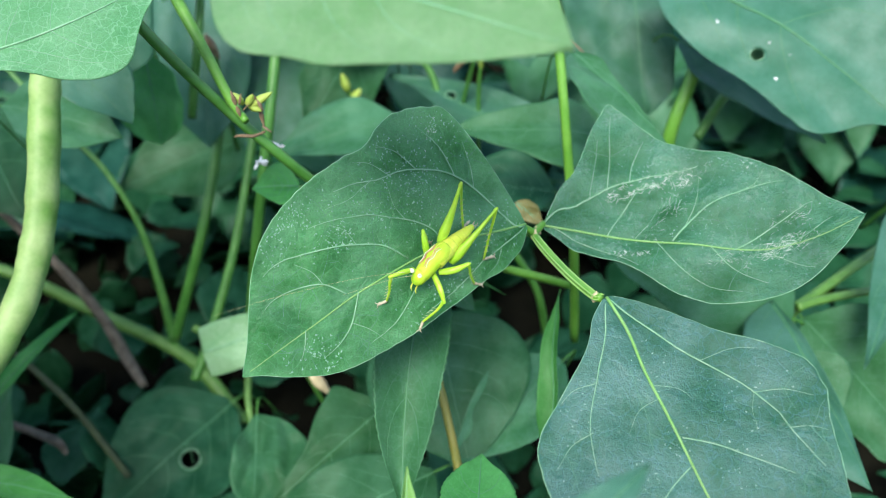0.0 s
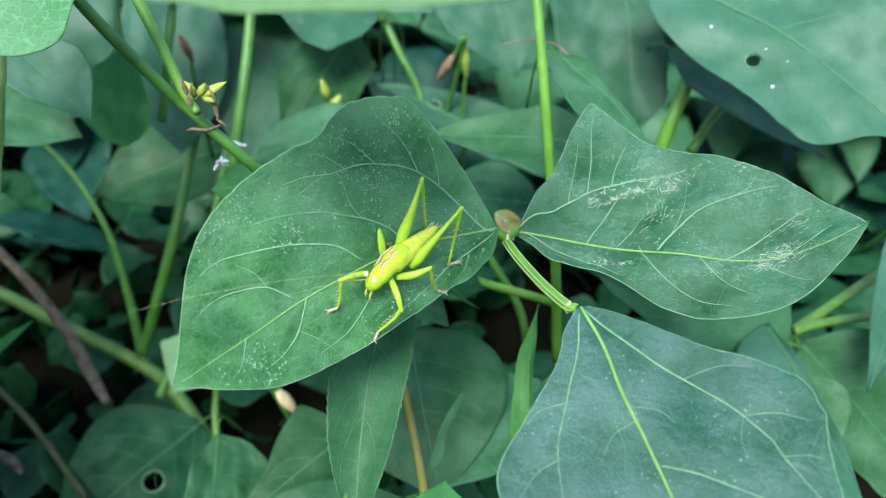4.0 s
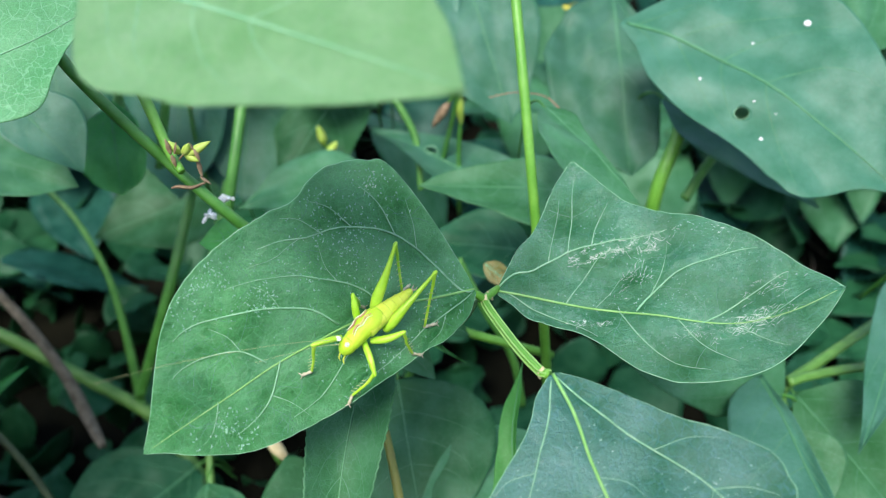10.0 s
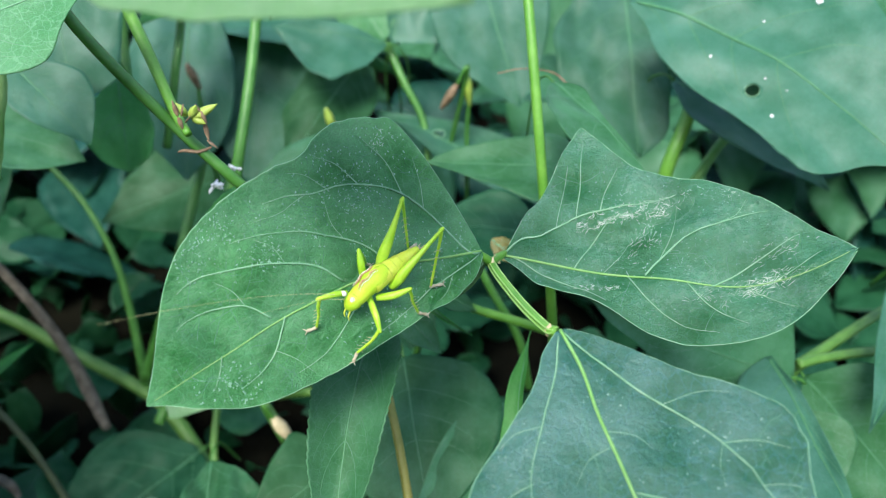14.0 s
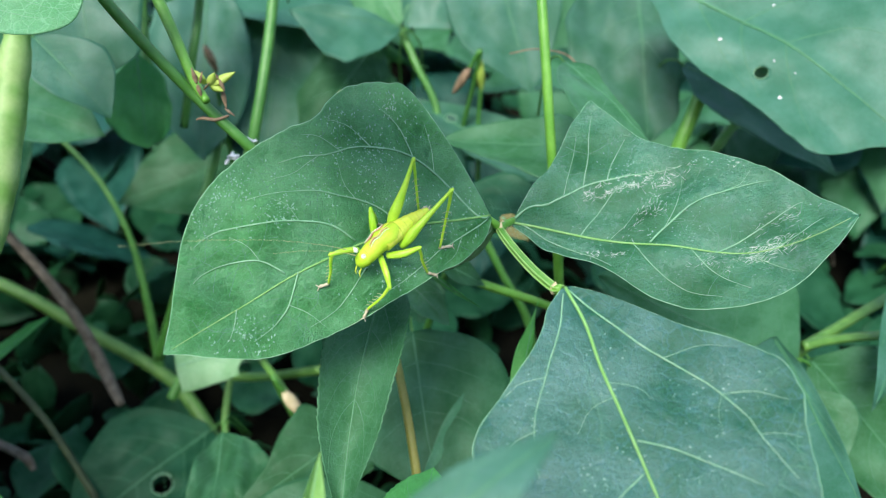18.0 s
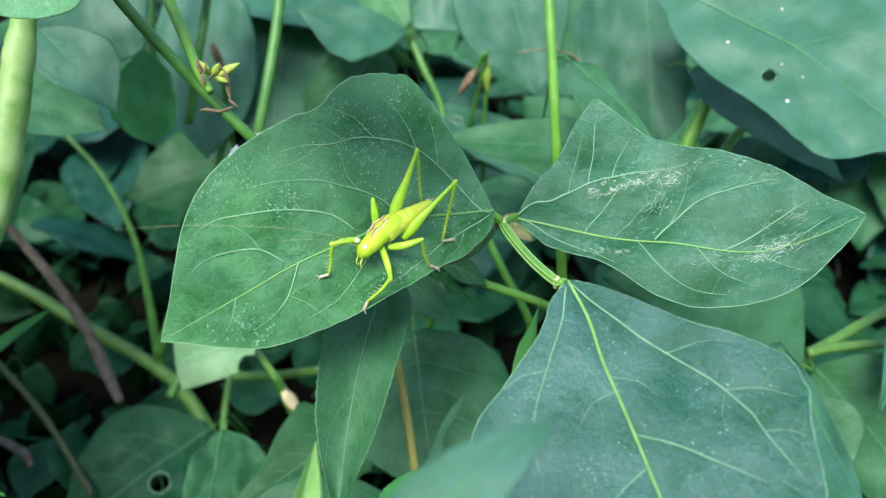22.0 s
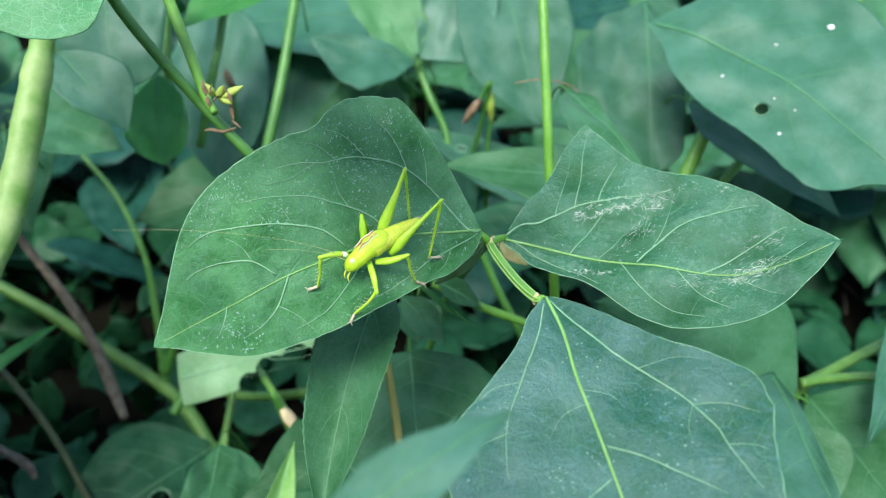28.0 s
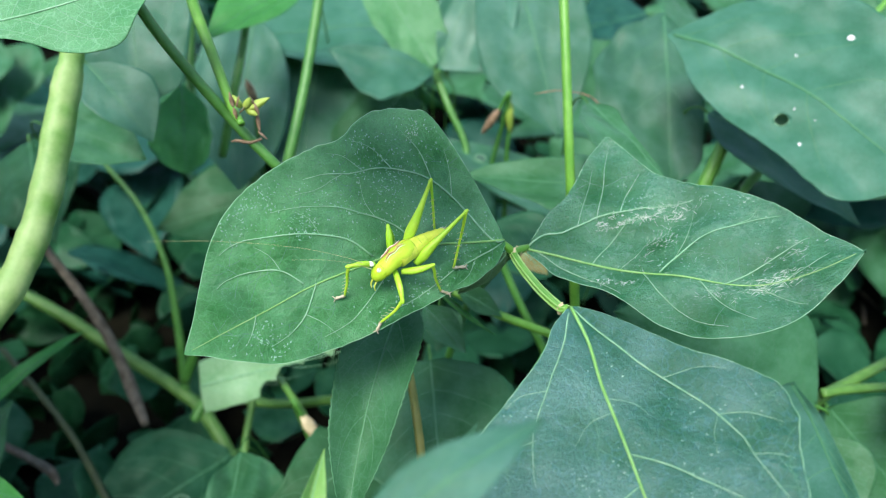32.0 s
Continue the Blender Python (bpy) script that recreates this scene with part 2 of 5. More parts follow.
STEM_DIM = skin_material("stem_dim_olive", (0.030, 0.050, 0.014), (0.055, 0.080, 0.024), 120.0, 0.6)
STEM_YELLOW = skin_material("stem_yellow", (0.20, 0.22, 0.035), (0.27, 0.25, 0.05), 120.0, 0.45)
POD = skin_material("pod_skin", (0.13, 0.29, 0.05), (0.31, 0.45, 0.16), 75.0, 0.55, 0.0005)
BARK = skin_material("dead_wood", (0.082, 0.072, 0.052), (0.17, 0.15, 0.112), 160.0, 0.8, 0.001, 0.0, None, 0.15)
# nearly black: the deep shade under the plants is put into this colour
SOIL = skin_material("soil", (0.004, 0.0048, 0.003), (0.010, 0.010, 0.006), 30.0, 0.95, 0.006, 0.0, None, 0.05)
DRIED = skin_material("dried_petal", (0.15, 0.095, 0.05), (0.30, 0.21, 0.12), 400.0, 0.7)
CREAM = skin_material("dried_edge", (0.42, 0.36, 0.2), (0.55, 0.47, 0.28), 300.0, 0.6)
BUD = skin_material("bud_green", (0.28, 0.42, 0.05), (0.38, 0.48, 0.09), 300.0, 0.5)
PETAL = skin_material("petal_yellow", (0.55, 0.5, 0.06), (0.65, 0.58, 0.1), 200.0, 0.5)
WHITE = skin_material("white_fluff", (0.7, 0.72, 0.7), (0.82, 0.82, 0.8), 900.0, 0.8)
LIME = skin_material("insect_lime", (0.38, 0.60, 0.025), (0.52, 0.70, 0.05), 200.0, 0.5, 0.0004, 0.25, None, 0.3)
LIME_PALE = skin_material("insect_pale", (0.54, 0.68, 0.05), (0.68, 0.76, 0.10), 260.0, 0.48, 0.0004, 0.3, None, 0.3)
LEG = skin_material("insect_leg", (0.30, 0.58, 0.02), (0.42, 0.66, 0.05), 300.0, 0.4, 0.0002, 0.15)
FOOT = skin_material("insect_foot", (0.30, 0.27, 0.15), (0.52, 0.48, 0.34), 600.0, 0.55, 0.0002)
SADDLE = skin_material("insect_saddle", (0.42, 0.17, 0.11), (0.62, 0.46, 0.2), 700.0, 0.45, 0.0002)
IVORY = skin_material("insect_ivory", (0.75, 0.74, 0.6), (0.8, 0.8, 0.68), 700.0, 0.35, 0.0001)
SPINE = skin_material("insect_spine", (0.42, 0.44, 0.18), (0.52, 0.54, 0.25), 600.0, 0.5, 0.0001)


# ---- shapes ----
def smooth_line(pts, n):
    """n + 1 points on a Catmull-Rom curve through pts."""
    p = [Vector(q) for q in pts]
    p = [p[0] * 2 - p[1]] + p + [p[-1] * 2 - p[-2]]
    out = []
    for k in range(n + 1):
        u = k / n * (len(p) - 3)
        i = min(int(u), len(p) - 4)
        f = u - i
        a, b, c, d = p[i:i + 4]
        out.append(0.5 * (2 * b + (c - a) * f + (2 * a - 5 * b + 4 * c - d) * f * f + (3 * b - a - 3 * c + d) * f ** 3))
    return out


def at_knots(values, s):
    """A smooth value at s, 0 to 1, of evenly spaced knots."""
    u = min(max(s, 0.0), 1.0) * (len(values) - 1)
    i = min(int(u), len(values) - 2)
    f = u - i
    b, c = values[i], values[i + 1]
    a = values[i - 1] if i else 2 * b - c
    d = values[i + 2] if i + 2 < len(values) else 2 * c - b
    return 0.5 * (2 * b + (c - a) * f + (2 * a - 5 * b + 4 * c - d) * f * f + (3 * b - a - 3 * c + d) * f ** 3)


def mesh_object(name, verts, faces, material, parent=None, label="", smooth=True):
    me = bpy.data.meshes.new(name)
    me.from_pydata(verts, [], faces)
    me.materials.append(material)
    if smooth:
        me.shade_smooth()
    ob = new(name, me)
    ob.parent = parent
    return tagged(ob, label)


def tube_data(pts, radii, sides=8, n=24, flat=1.0):
    line = smooth_line(pts, n)
    verts, faces = [], []
    side = None
    for k, c in enumerate(line):
        d = (line[min(k + 1, n)] - line[max(k - 1, 0)]).normalized()
        if side is None:
            side = d.orthogonal().normalized()
        side = (side - d * side.dot(d)).normalized()
        other = d.cross(side)
        r = at_knots(radii, k / n)
        for j in range(sides):
            a = 2 * math.pi * j / sides
            verts.append(c + side * (r * math.cos(a)) + other * (r * flat * math.sin(a)))
    for k in range(n):
        for j in range(sides):
            q = (j + 1) % sides
            faces.append((k * sides + j, k * sides + q, (k + 1) * sides + q, (k + 1) * sides + j))
    faces.append(tuple(range(sides))[::-1])
    faces.append(tuple(n * sides + j for j in range(sides)))
    return verts, faces


def tube(name, pts, radii, material, parent=None, label="", sides=8, n=24, flat=1.0):
    verts, faces = tube_data(pts, radii, sides, n, flat)
    return mesh_object(name, verts, faces, material, parent, label)


def blob_data(centre, axis, length, radii, up=(0, 0, 1), sides=16, n=20, flat=1.0):
    """A body turned about its axis, its half-width given at even steps."""
    d = Vector(axis).normalized()
    up = Vector(up)
    z = (up - d * up.dot(d)).normalized()
    y = z.cross(d)
    c0 = Vector(centre) - d * (length / 2)
    verts, faces = [], []
    for k in range(n + 1):
        r = max(at_knots(radii, k / n), 0.00002)
        for j in range(sides):
            a = 2 * math.pi * j / sides
            verts.append(c0 + d * (length * k / n) + y * (r * math.cos(a)) + z * (r * flat * math.sin(a)))
    for k in range(n):
        for j in range(sides):
            q = (j + 1) % sides
            faces.append((k * sides + j, k * sides + q, (k + 1) * sides + q, (k + 1) * sides + j))
    faces.append(tuple(range(sides))[::-1])
    faces.append(tuple(n * sides + j for j in range(sides)))
    return verts, faces


def thing(name, at, label, category, group=""):
    ob = new(name)
    ob.empty_display_size = 0.01
    ob.location = at
    return tagged(ob, label, category, group)


OVATE = (0.05, 0.20, 0.31, 0.36, 0.37, 0.345, 0.30, 0.24, 0.16, 0.075, 0.0)
ROUND = (0.08, 0.30, 0.42, 0.47, 0.48, 0.47, 0.43, 0.35, 0.24, 0.11, 0.0)
SPEAR = (0.10, 0.155, 0.165, 0.165, 0.16, 0.15, 0.135, 0.11, 0.08, 0.042, 0.0)
LANCE = (0.02, 0.07, 0.12, 0.15, 0.165, 0.165, 0.15, 0.12, 0.085, 0.045, 0.0)
BROAD = (0.34, 0.36, 0.354, 0.33, 0.295, 0.25, 0.2, 0.155, 0.1, 0.045, 0.0)
BLADE = (0.030, 0.04, 0.045, 0.045, 0.045, 0.04, 0.036, 0.03, 0.022, 0.012, 0.0)


def polyline(pts, n):
    return [(p.x, p.y) for p in smooth_line([(a, b, 0) for a, b in pts], n)]


class Leaf:
    """The surface of one leaf in its own space: x along the midrib, y to its left, z out of the upper face."""

    def __init__(self, length, left, right, arch=0.0, side=0.0, cup=0.0, ripple=0.0, seed=0, teeth=0, twist=0.0, edge=1.0, rib=None, veins=()):
        self.edge, self.rib, self.lines = edge, rib, None
        self.cell, self.quilt, self.dents = 0.0018, 0.0005, ()
        self.length, self.left, self.right = length, left, right
        self.arch, self.side, self.cup, self.ripple, self.seed, self.teeth, self.twist = arch, side, cup, ripple, seed, teeth, twist

    def half(self, s, q):
        w = max(at_knots(self.left if q >= 0 else self.right, s), 0.0)
        w *= 1.0 + self.edge * 0.035 * noise.noise((s * 7.0, self.seed * 3.1 + (5.0 if q >= 0 else 0.0), 0.5)) + 0.012 * noise.noise((s * 31.0, self.seed, q))
        if self.teeth:
            w *= 1.0 - 0.05 * ((s * self.teeth) % 1.0)
        return w * self.length

    def point(self, s, q):
        L = self.length
        w = self.half(s, q) * q
        bow = 4 * s * (1 - s)
        wave = noise.noise((s * 3.2 + self.seed * 1.7, q * 1.4 * max(self.half(s, q) / L, 0.1) * 6, self.seed * 0.37))
        small = noise.noise((s * 11.0, w / L * 11.0, self.seed * 2.3))
        z = L * (self.arch * bow + self.ripple * wave * min(1.0, 6 * s) + self.ripple * 0.22 * small * abs(q) ** 0.5)
        z += self.cup * abs(w) * (0.4 + abs(q)) + self.twist * w * s
        y = (at_knots(self.rib, s) * L if self.rib else self.side * bow * L) + w
        for cx, cy, reach, slim, turn, deep in self.dents:
            ax, ay = s * L - cx, y - cy
            u, v = ax * math.cos(turn) + ay * math.sin(turn), ay * math.cos(turn) - ax * math.sin(turn)
            z -= deep * math.exp(-(u / reach) ** 2 - (v * slim / reach) ** 2)
        if self.lines is not None:
            d = np.sqrt(((self.lines - (s * L, y)) ** 2).sum(axis=1).min())
            z += self.quilt * (1 - math.exp(-(max(d - 0.0003, 0.0) / self.cell) ** 1.3))
        return Vector((s * L, y, z))


def blade_data(leaf, nu, nv, thick=0.0004, holes=()):
    cols = 2 * nv + 1
    verts = [leaf.point(i / nu, (j - nv) / nv) for i in range(nu + 1) for j in range(cols)]
    cut = set()
    for s, q, r in holes:
        c = leaf.point(s, q)
        for i in range(nu):
            for j in range(cols - 1):
                m = (verts[i * cols + j] + verts[(i + 1) * cols + j + 1]) / 2
                if (m - c).length < r:
                    cut.add((i, j))
        for i, j in list(cut):
            for k in (i * cols + j, i * cols + j + 1, (i + 1) * cols + j, (i + 1) * cols + j + 1):
                d = verts[k] - c
                if r * 0.75 < d.length < r * 1.4:
                    verts[k] = c + d * (r / d.length)
    quads = [(i * cols + j, (i + 1) * cols + j, (i + 1) * cols + j + 1, i * cols + j + 1) for i in range(nu) for j in range(cols - 1) if (i, j) not in cut]
    n = len(verts)
    verts += [v - Vector((0, 0, thick)) for v in verts]
    faces = [q for q in quads] + [tuple(k + n for k in reversed(q)) for q in quads]
    edges = {}
    for q in quads:
        for a, b in zip(q, q[1:] + q[:1]):
            if (b, a) in edges:
                del edges[(b, a)]
            else:
                edges[(a, b)] = 1
    faces += [(b, a, a + n, b + n) for a, b in edges]
    return verts, faces


def vein_line(leaf, s0, s1, q1, lift, steps=9, q0=0.0):
    out = []
    for k in range(steps + 1):
        t = k / steps
        out.append(leaf.point(s0 + (s1 - s0) * (0.55 * t + 0.45 * t * t), q0 + (q1 - q0) * t ** 0.9) + Vector((0, 0, lift)))
    return out


def along(base, tip, up):
    """The space of a leaf that starts at base, ends at tip and turns its upper face to up."""
    base, tip, up = Vector(base), Vector(tip), Vector(up)
    x = (tip - base).normalized()
    z = (up - x * up.dot(x)).normalized()
    y = z.cross(x)
    return Matrix(((x.x, y.x, z.x, base.x), (x.y, y.y, z.y, base.y), (x.z, y.z, z.z, base.z), (0, 0, 0, 1))), (tip - base).length


def add_veins(leaf, owner, rib, laterals, material, fine=()):
    L = leaf.length
    pts = [leaf.point(0.015 + 0.955 * k / 14, 0.0) + Vector((0, 0, rib * 0.15)) for k in range(15)]
    tube("midrib", pts, (rib, rib * 0.9, rib * 0.7, rib * 0.45, rib * 0.2), material, owner, "", 6, 40)
    for s0, s1, q1, r in laterals:
        tube("side_vein", vein_line(leaf, s0, s1, q1, r * 0.1), (r, r * 0.8, r * 0.55, r * 0.25), material, owner, "", 5, 20)
    for s0, q0, s1, q1, r in fine:
        tube("fine_vein", vein_line(leaf, s0, s1, q1, r * 0.1, 6, q0), (r, r * 0.8, r * 0.3), material, owner, "", 4, 12)


def leaf_thing(name, label, base, tip, up, width, shape=OVATE, skin="mid", arch=0.05, side=0.0, cup=0.12, ripple=0.03, seed=1, teeth=0, veins=4, nu=40, nv=12, holes=(), group="bean leaves", twist=0.0, specks=(), stalk=0.05, sides=None):
    """One leaf on its own: blade, midrib and side veins."""
    m, length = along(base, tip, up)
    if not sides:
        sides = ([v * width / max(shape) / length for v in shape],) * 2
    leaf = Leaf(length, *sides, arch, side, cup, ripple, seed, teeth, twist)
    ob = thing(name, (0, 0, 0), label, "leaf", group)
    ob.matrix_basis = m
    blade = mesh_object("blade", *blade_data(leaf, nu, nv, max(0.0003, length * 0.003), holes), LEAF[skin], ob)
    rib = min(max(length * 0.005, 0.0003), 0.0007)
    lat = [(0.04 + 0.62 * i / max(veins, 1), 0.04 + 0.62 * i / max(veins, 1) + 0.26 + 0.05 * ((i * 7 + seed) % 3 - 1), sgn * 0.85, rib * 0.34) for i in range(veins) for sgn in (1, -1)]
    add_veins(leaf, blade, rib, lat, VEIN_DIM if skin in ("mid", "deep", "blue", "fresh", "cool", "silver", "dull") else VEIN)
    if stalk:
        down = m.to_3x3().inverted() @ Vector((0.0, 0.45, -1.0)).normalized()
        way = Vector((-0.012, 0, -0.002))
        tube("stalk", [Vector((0.002, 0, -0.0004)), way * 0.5, way + down * 0.012, way + down * stalk], (rib * 1.3, rib * 1.5, rib * 1.6, rib * 1.8), STEM_DARK, ob, "", 7, 16)
    for s, q, r in holes:
        if abs(q) > 0.7:
            continue
        c = leaf.point(s, q)
        ring = [c + Vector((math.cos(a), math.sin(a), 0)) * r for a in [2 * math.pi * j / 18 for j in range(19)]]
        tube("hole_rim", ring, (r * 0.07, r * 0.07), VEIN, ob, "thin pale rim of a hole", 5, 36)
    for s, q, r in specks:
        mesh_object("speck", *blob_data(leaf.point(s, q) + Vector((0, 0, r * 0.2)), (1, 0.2, 0), r * 2, (r * 0.3, r * 0.9, r, r * 0.8, r * 0.2), (0, 0, 1), 10, 8, 0.35), WHITE, ob, "white speck")
    return ob


def stem_thing(name, label, pts, radii, material, category="stem", group="bean stems", sides=10, n=32):
    c = Vector(pts[0])
    ob = mesh_object(name, *tube_data([Vector(p) - c for p in pts], radii, sides, n), material)
    ob.location = c
    return tagged(ob, label, category, group)


# ---- the leaf with the insect: places in metres ----
MAIN_AT = ((0.0094, 0.1701, 0.3304), (-0.0697, 0.1216, 0.3238), (0.333, -0.640, 0.693))
MAIN_LEFT = (0.012, 0.069, 0.099, 0.128, 0.142, 0.156, 0.170, 0.177, 0.183, 0.188, 0.191, 0.192, 0.189, 0.181, 0.171, 0.156, 0.134, 0.102, 0.069, 0.030, 0.000)
MAIN_RIGHT = (0.012, 0.288, 0.418, 0.432, 0.433, 0.430, 0.419, 0.396, 0.368, 0.368, 0.365, 0.360, 0.351, 0.342, 0.328, 0.309, 0.276, 0.224, 0.149, 0.067, 0.000)
MAIN_RIB = (0.000, -0.029, -0.061, -0.069, -0.066, -0.058, -0.038, -0.020, 0.000)
MAIN_VEINS = (
    (0.00030, (0.007, 0.20), (0.084, -0.23), (0.163, -0.47), (0.274, -0.58), (0.423, -0.74), (0.537, -0.81)),
    (0.00027, (0.419, -0.04), (0.469, -0.22), (0.547, -0.35), (0.682, -0.54), (0.773, -0.70), (0.826, -0.79)),
    (0.00024, (0.291, -0.02), (0.306, -0.15), (0.372, -0.32), (0.459, -0.48), (0.549, -0.59), (0.658, -0.71)),
    (0.00020, (0.636, -0.05), (0.683, -0.24), (0.747, -0.36), (0.803, -0.46), (0.863, -0.57)),
    (0.00020, (0.602, -0.01), (0.658, 0.35), (0.706, 0.51), (0.779, 0.66)),
    (0.00013, (0.788, -0.01), (0.807, 0.22), (0.838, 0.55)),
    (0.00020, (0.013, 0.35), (0.170, 0.54), (0.243, 0.71), (0.347, 0.82), (0.446, 0.85)),
    (0.00020, (0.372, 0.09), (0.412, 0.32), (0.528, 0.68), (0.632, 0.79)),
    (0.00016, (0.163, -0.47), (0.170, -0.68), (0.208, -0.86)),
    (0.00016, (0.274, -0.58), (0.310, -0.76), (0.365, -0.92)),
    (0.00012, (0.357, -0.66), (0.405, -0.87), (0.450, -0.93)),
    (0.00012, (0.118, -0.34), (0.097, -0.55), (0.088, -0.77)),
    (0.00010, (0.423, -0.74), (0.501, -0.69), (0.584, -0.73)),
    (0.00010, (0.372, -0.32), (0.388, -0.47), (0.380, -0.65)),
    (0.00010, (0.547, -0.35), (0.562, -0.50), (0.598, -0.62)),
    (0.00010, (0.683, -0.24), (0.699, -0.40), (0.734, -0.56)),
    (0.00010, (0.658, 0.35), (0.619, 0.60), (0.589, 0.88)),
    (0.00010, (0.121, 0.51), (0.155, 0.77), (0.202, 0.92)),
)
SIDE_AT = ((0.0168, 0.1796, 0.3206), (0.1030, 0.1568, 0.3427), (-0.318, -0.344, 0.883))
SIDE_LEFT = (0.012, 0.144, 0.222, 0.385, 0.496, 0.479, 0.440, 0.405, 0.373, 0.362, 0.353, 0.352, 0.350, 0.332, 0.309, 0.275, 0.235, 0.182, 0.120, 0.063, 0.000)
SIDE_RIGHT = (0.012, 0.038, 0.073, 0.081, 0.088, 0.093, 0.108, 0.133, 0.160, 0.180, 0.188, 0.194, 0.188, 0.183, 0.175, 0.166, 0.150, 0.124, 0.089, 0.054, 0.000)
SIDE_RIB = (0.000, -0.015, -0.031, -0.046, -0.066, -0.080, -0.081, -0.057, 0.000)
SIDE_VEINS = (
    (0.00030, (0.005, 0.60), (0.071, 0.44), (0.176, 0.32), (0.281, 0.45), (0.388, 0.65), (0.512, 0.85)),
    (0.00028, (0.427, 0.02), (0.466, 0.19), (0.539, 0.41), (0.634, 0.57), (0.778, 0.89)),
    (0.00020, (0.212, 0.00), (0.256, 0.19), (0.320, 0.43), (0.391, 0.57)),
    (0.00022, (0.615, -0.02), (0.694, 0.15), (0.788, 0.42), (0.857, 0.73)),
    (0.00017, (0.374, -0.00), (0.434, -0.39), (0.524, -0.68), (0.638, -0.80)),
    (0.00015, (0.548, -0.01), (0.618, -0.39), (0.715, -0.71)),
    (0.00018, (0.018, -0.03), (0.107, -0.49), (0.221, -0.73), (0.318, -0.84)),
    (0.00012, (0.712, -0.03), (0.790, -0.40), (0.850, -0.76)),
    (0.00015, (0.211, 0.33), (0.216, 0.56), (0.214, 0.77), (0.215, 0.92)),
    (0.00018, (0.285, 0.45), (0.294, 0.65), (0.329, 0.90)),
    (0.00010, (0.150, 0.33), (0.164, 0.55), (0.173, 0.80)),
    (0.00012, (0.466, 0.19), (0.503, 0.45), (0.514, 0.76)),
    (0.00010, (0.634, 0.57), (0.688, 0.72), (0.720, 0.94)),
    (0.00010, (0.303, 0.01), (0.350, 0.17), (0.379, 0.36)),
    (0.00012, (0.774, -0.02), (0.850, 0.15), (0.909, 0.43)),
)
END_AT = ((0.0263, 0.1338, 0.3369), (0.0544, 0.0543, 0.3141), (-0.122, -0.313, 0.942))
END_LEFT = (0.012, 0.066, 0.110, 0.160, 0.209, 0.258, 0.319, 0.365, 0.404, 0.416, 0.414, 0.393, 0.374, 0.357, 0.339, 0.318, 0.295, 0.248, 0.190, 0.105, 0.000)
END_RIGHT = (0.012, 0.073, 0.108, 0.152, 0.211, 0.269, 0.332, 0.372, 0.383, 0.387, 0.384, 0.376, 0.358, 0.332, 0.303, 0.266, 0.229, 0.178, 0.125, 0.063, 0.000)
END_RIB = (0.000, 0.005, -0.007, -0.010, -0.014, -0.017, -0.012, -0.006, 0.000)
END_VEINS = (
    (0.00034, (0.014, 0.18), (0.145, 0.39), (0.285, 0.52), (0.427, 0.59), (0.550, 0.71), (0.670, 0.87)),
    (0.00030, (0.018, -0.39), (0.134, -0.58), (0.236, -0.57), (0.319, -0.57), (0.472, -0.63)),
    (0.00028, (0.463, 0.02), (0.523, 0.23), (0.600, 0.46), (0.659, 0.64)),
    (0.00025, (0.541, -0.02), (0.575, -0.23), (0.614, -0.39)),
    (0.00016, (0.427, 0.59), (0.458, 0.78), (0.500, 0.91)),
    (0.00013, (0.550, 0.71), (0.566, 0.85), (0.592, 0.96)),
    (0.00014, (0.236, -0.57), (0.232, -0.85), (0.253, -0.96)),
    (0.00014, (0.362, -0.57), (0.373, -0.74), (0.414, -0.88)),
    (0.00012, (0.341, 0.02), (0.351, -0.17), (0.398, -0.31)),
    (0.00012, (0.295, -0.02), (0.335, 0.17), (0.385, 0.22)),
    (0.00013, (0.285, 0.52), (0.292, 0.79), (0.323, 0.91)),
    (0.00010, (0.427, 0.59), (0.468, 0.52), (0.523, 0.49)),
)
STALK = [(0.0123, 0.1714, 0.3251), (0.0135, 0.1671, 0.3255), (0.0163, 0.1605, 0.3257), (0.0202, 0.1483, 0.3293), (0.0241, 0.1377, 0.3332), (0.0257, 0.1359, 0.3344)]
STALK_DOWN = [(0.0121, 0.1719, 0.3247), (0.0106, 0.1912, 0.3083), (0.0062, 0.2257, 0.2740), (-0.0058, 0.2741, 0.2111), (-0.0224, 0.2999, 0.1185)]
JOINT_SIDE = [(0.0123, 0.1714, 0.3251), (0.0141, 0.1751, 0.3233), (0.0171, 0.1813, 0.3203)]
JOINT_MAIN = [(0.0123, 0.1714, 0.3251), (0.0110, 0.1708, 0.3269), (0.0090, 0.1699, 0.3296)]
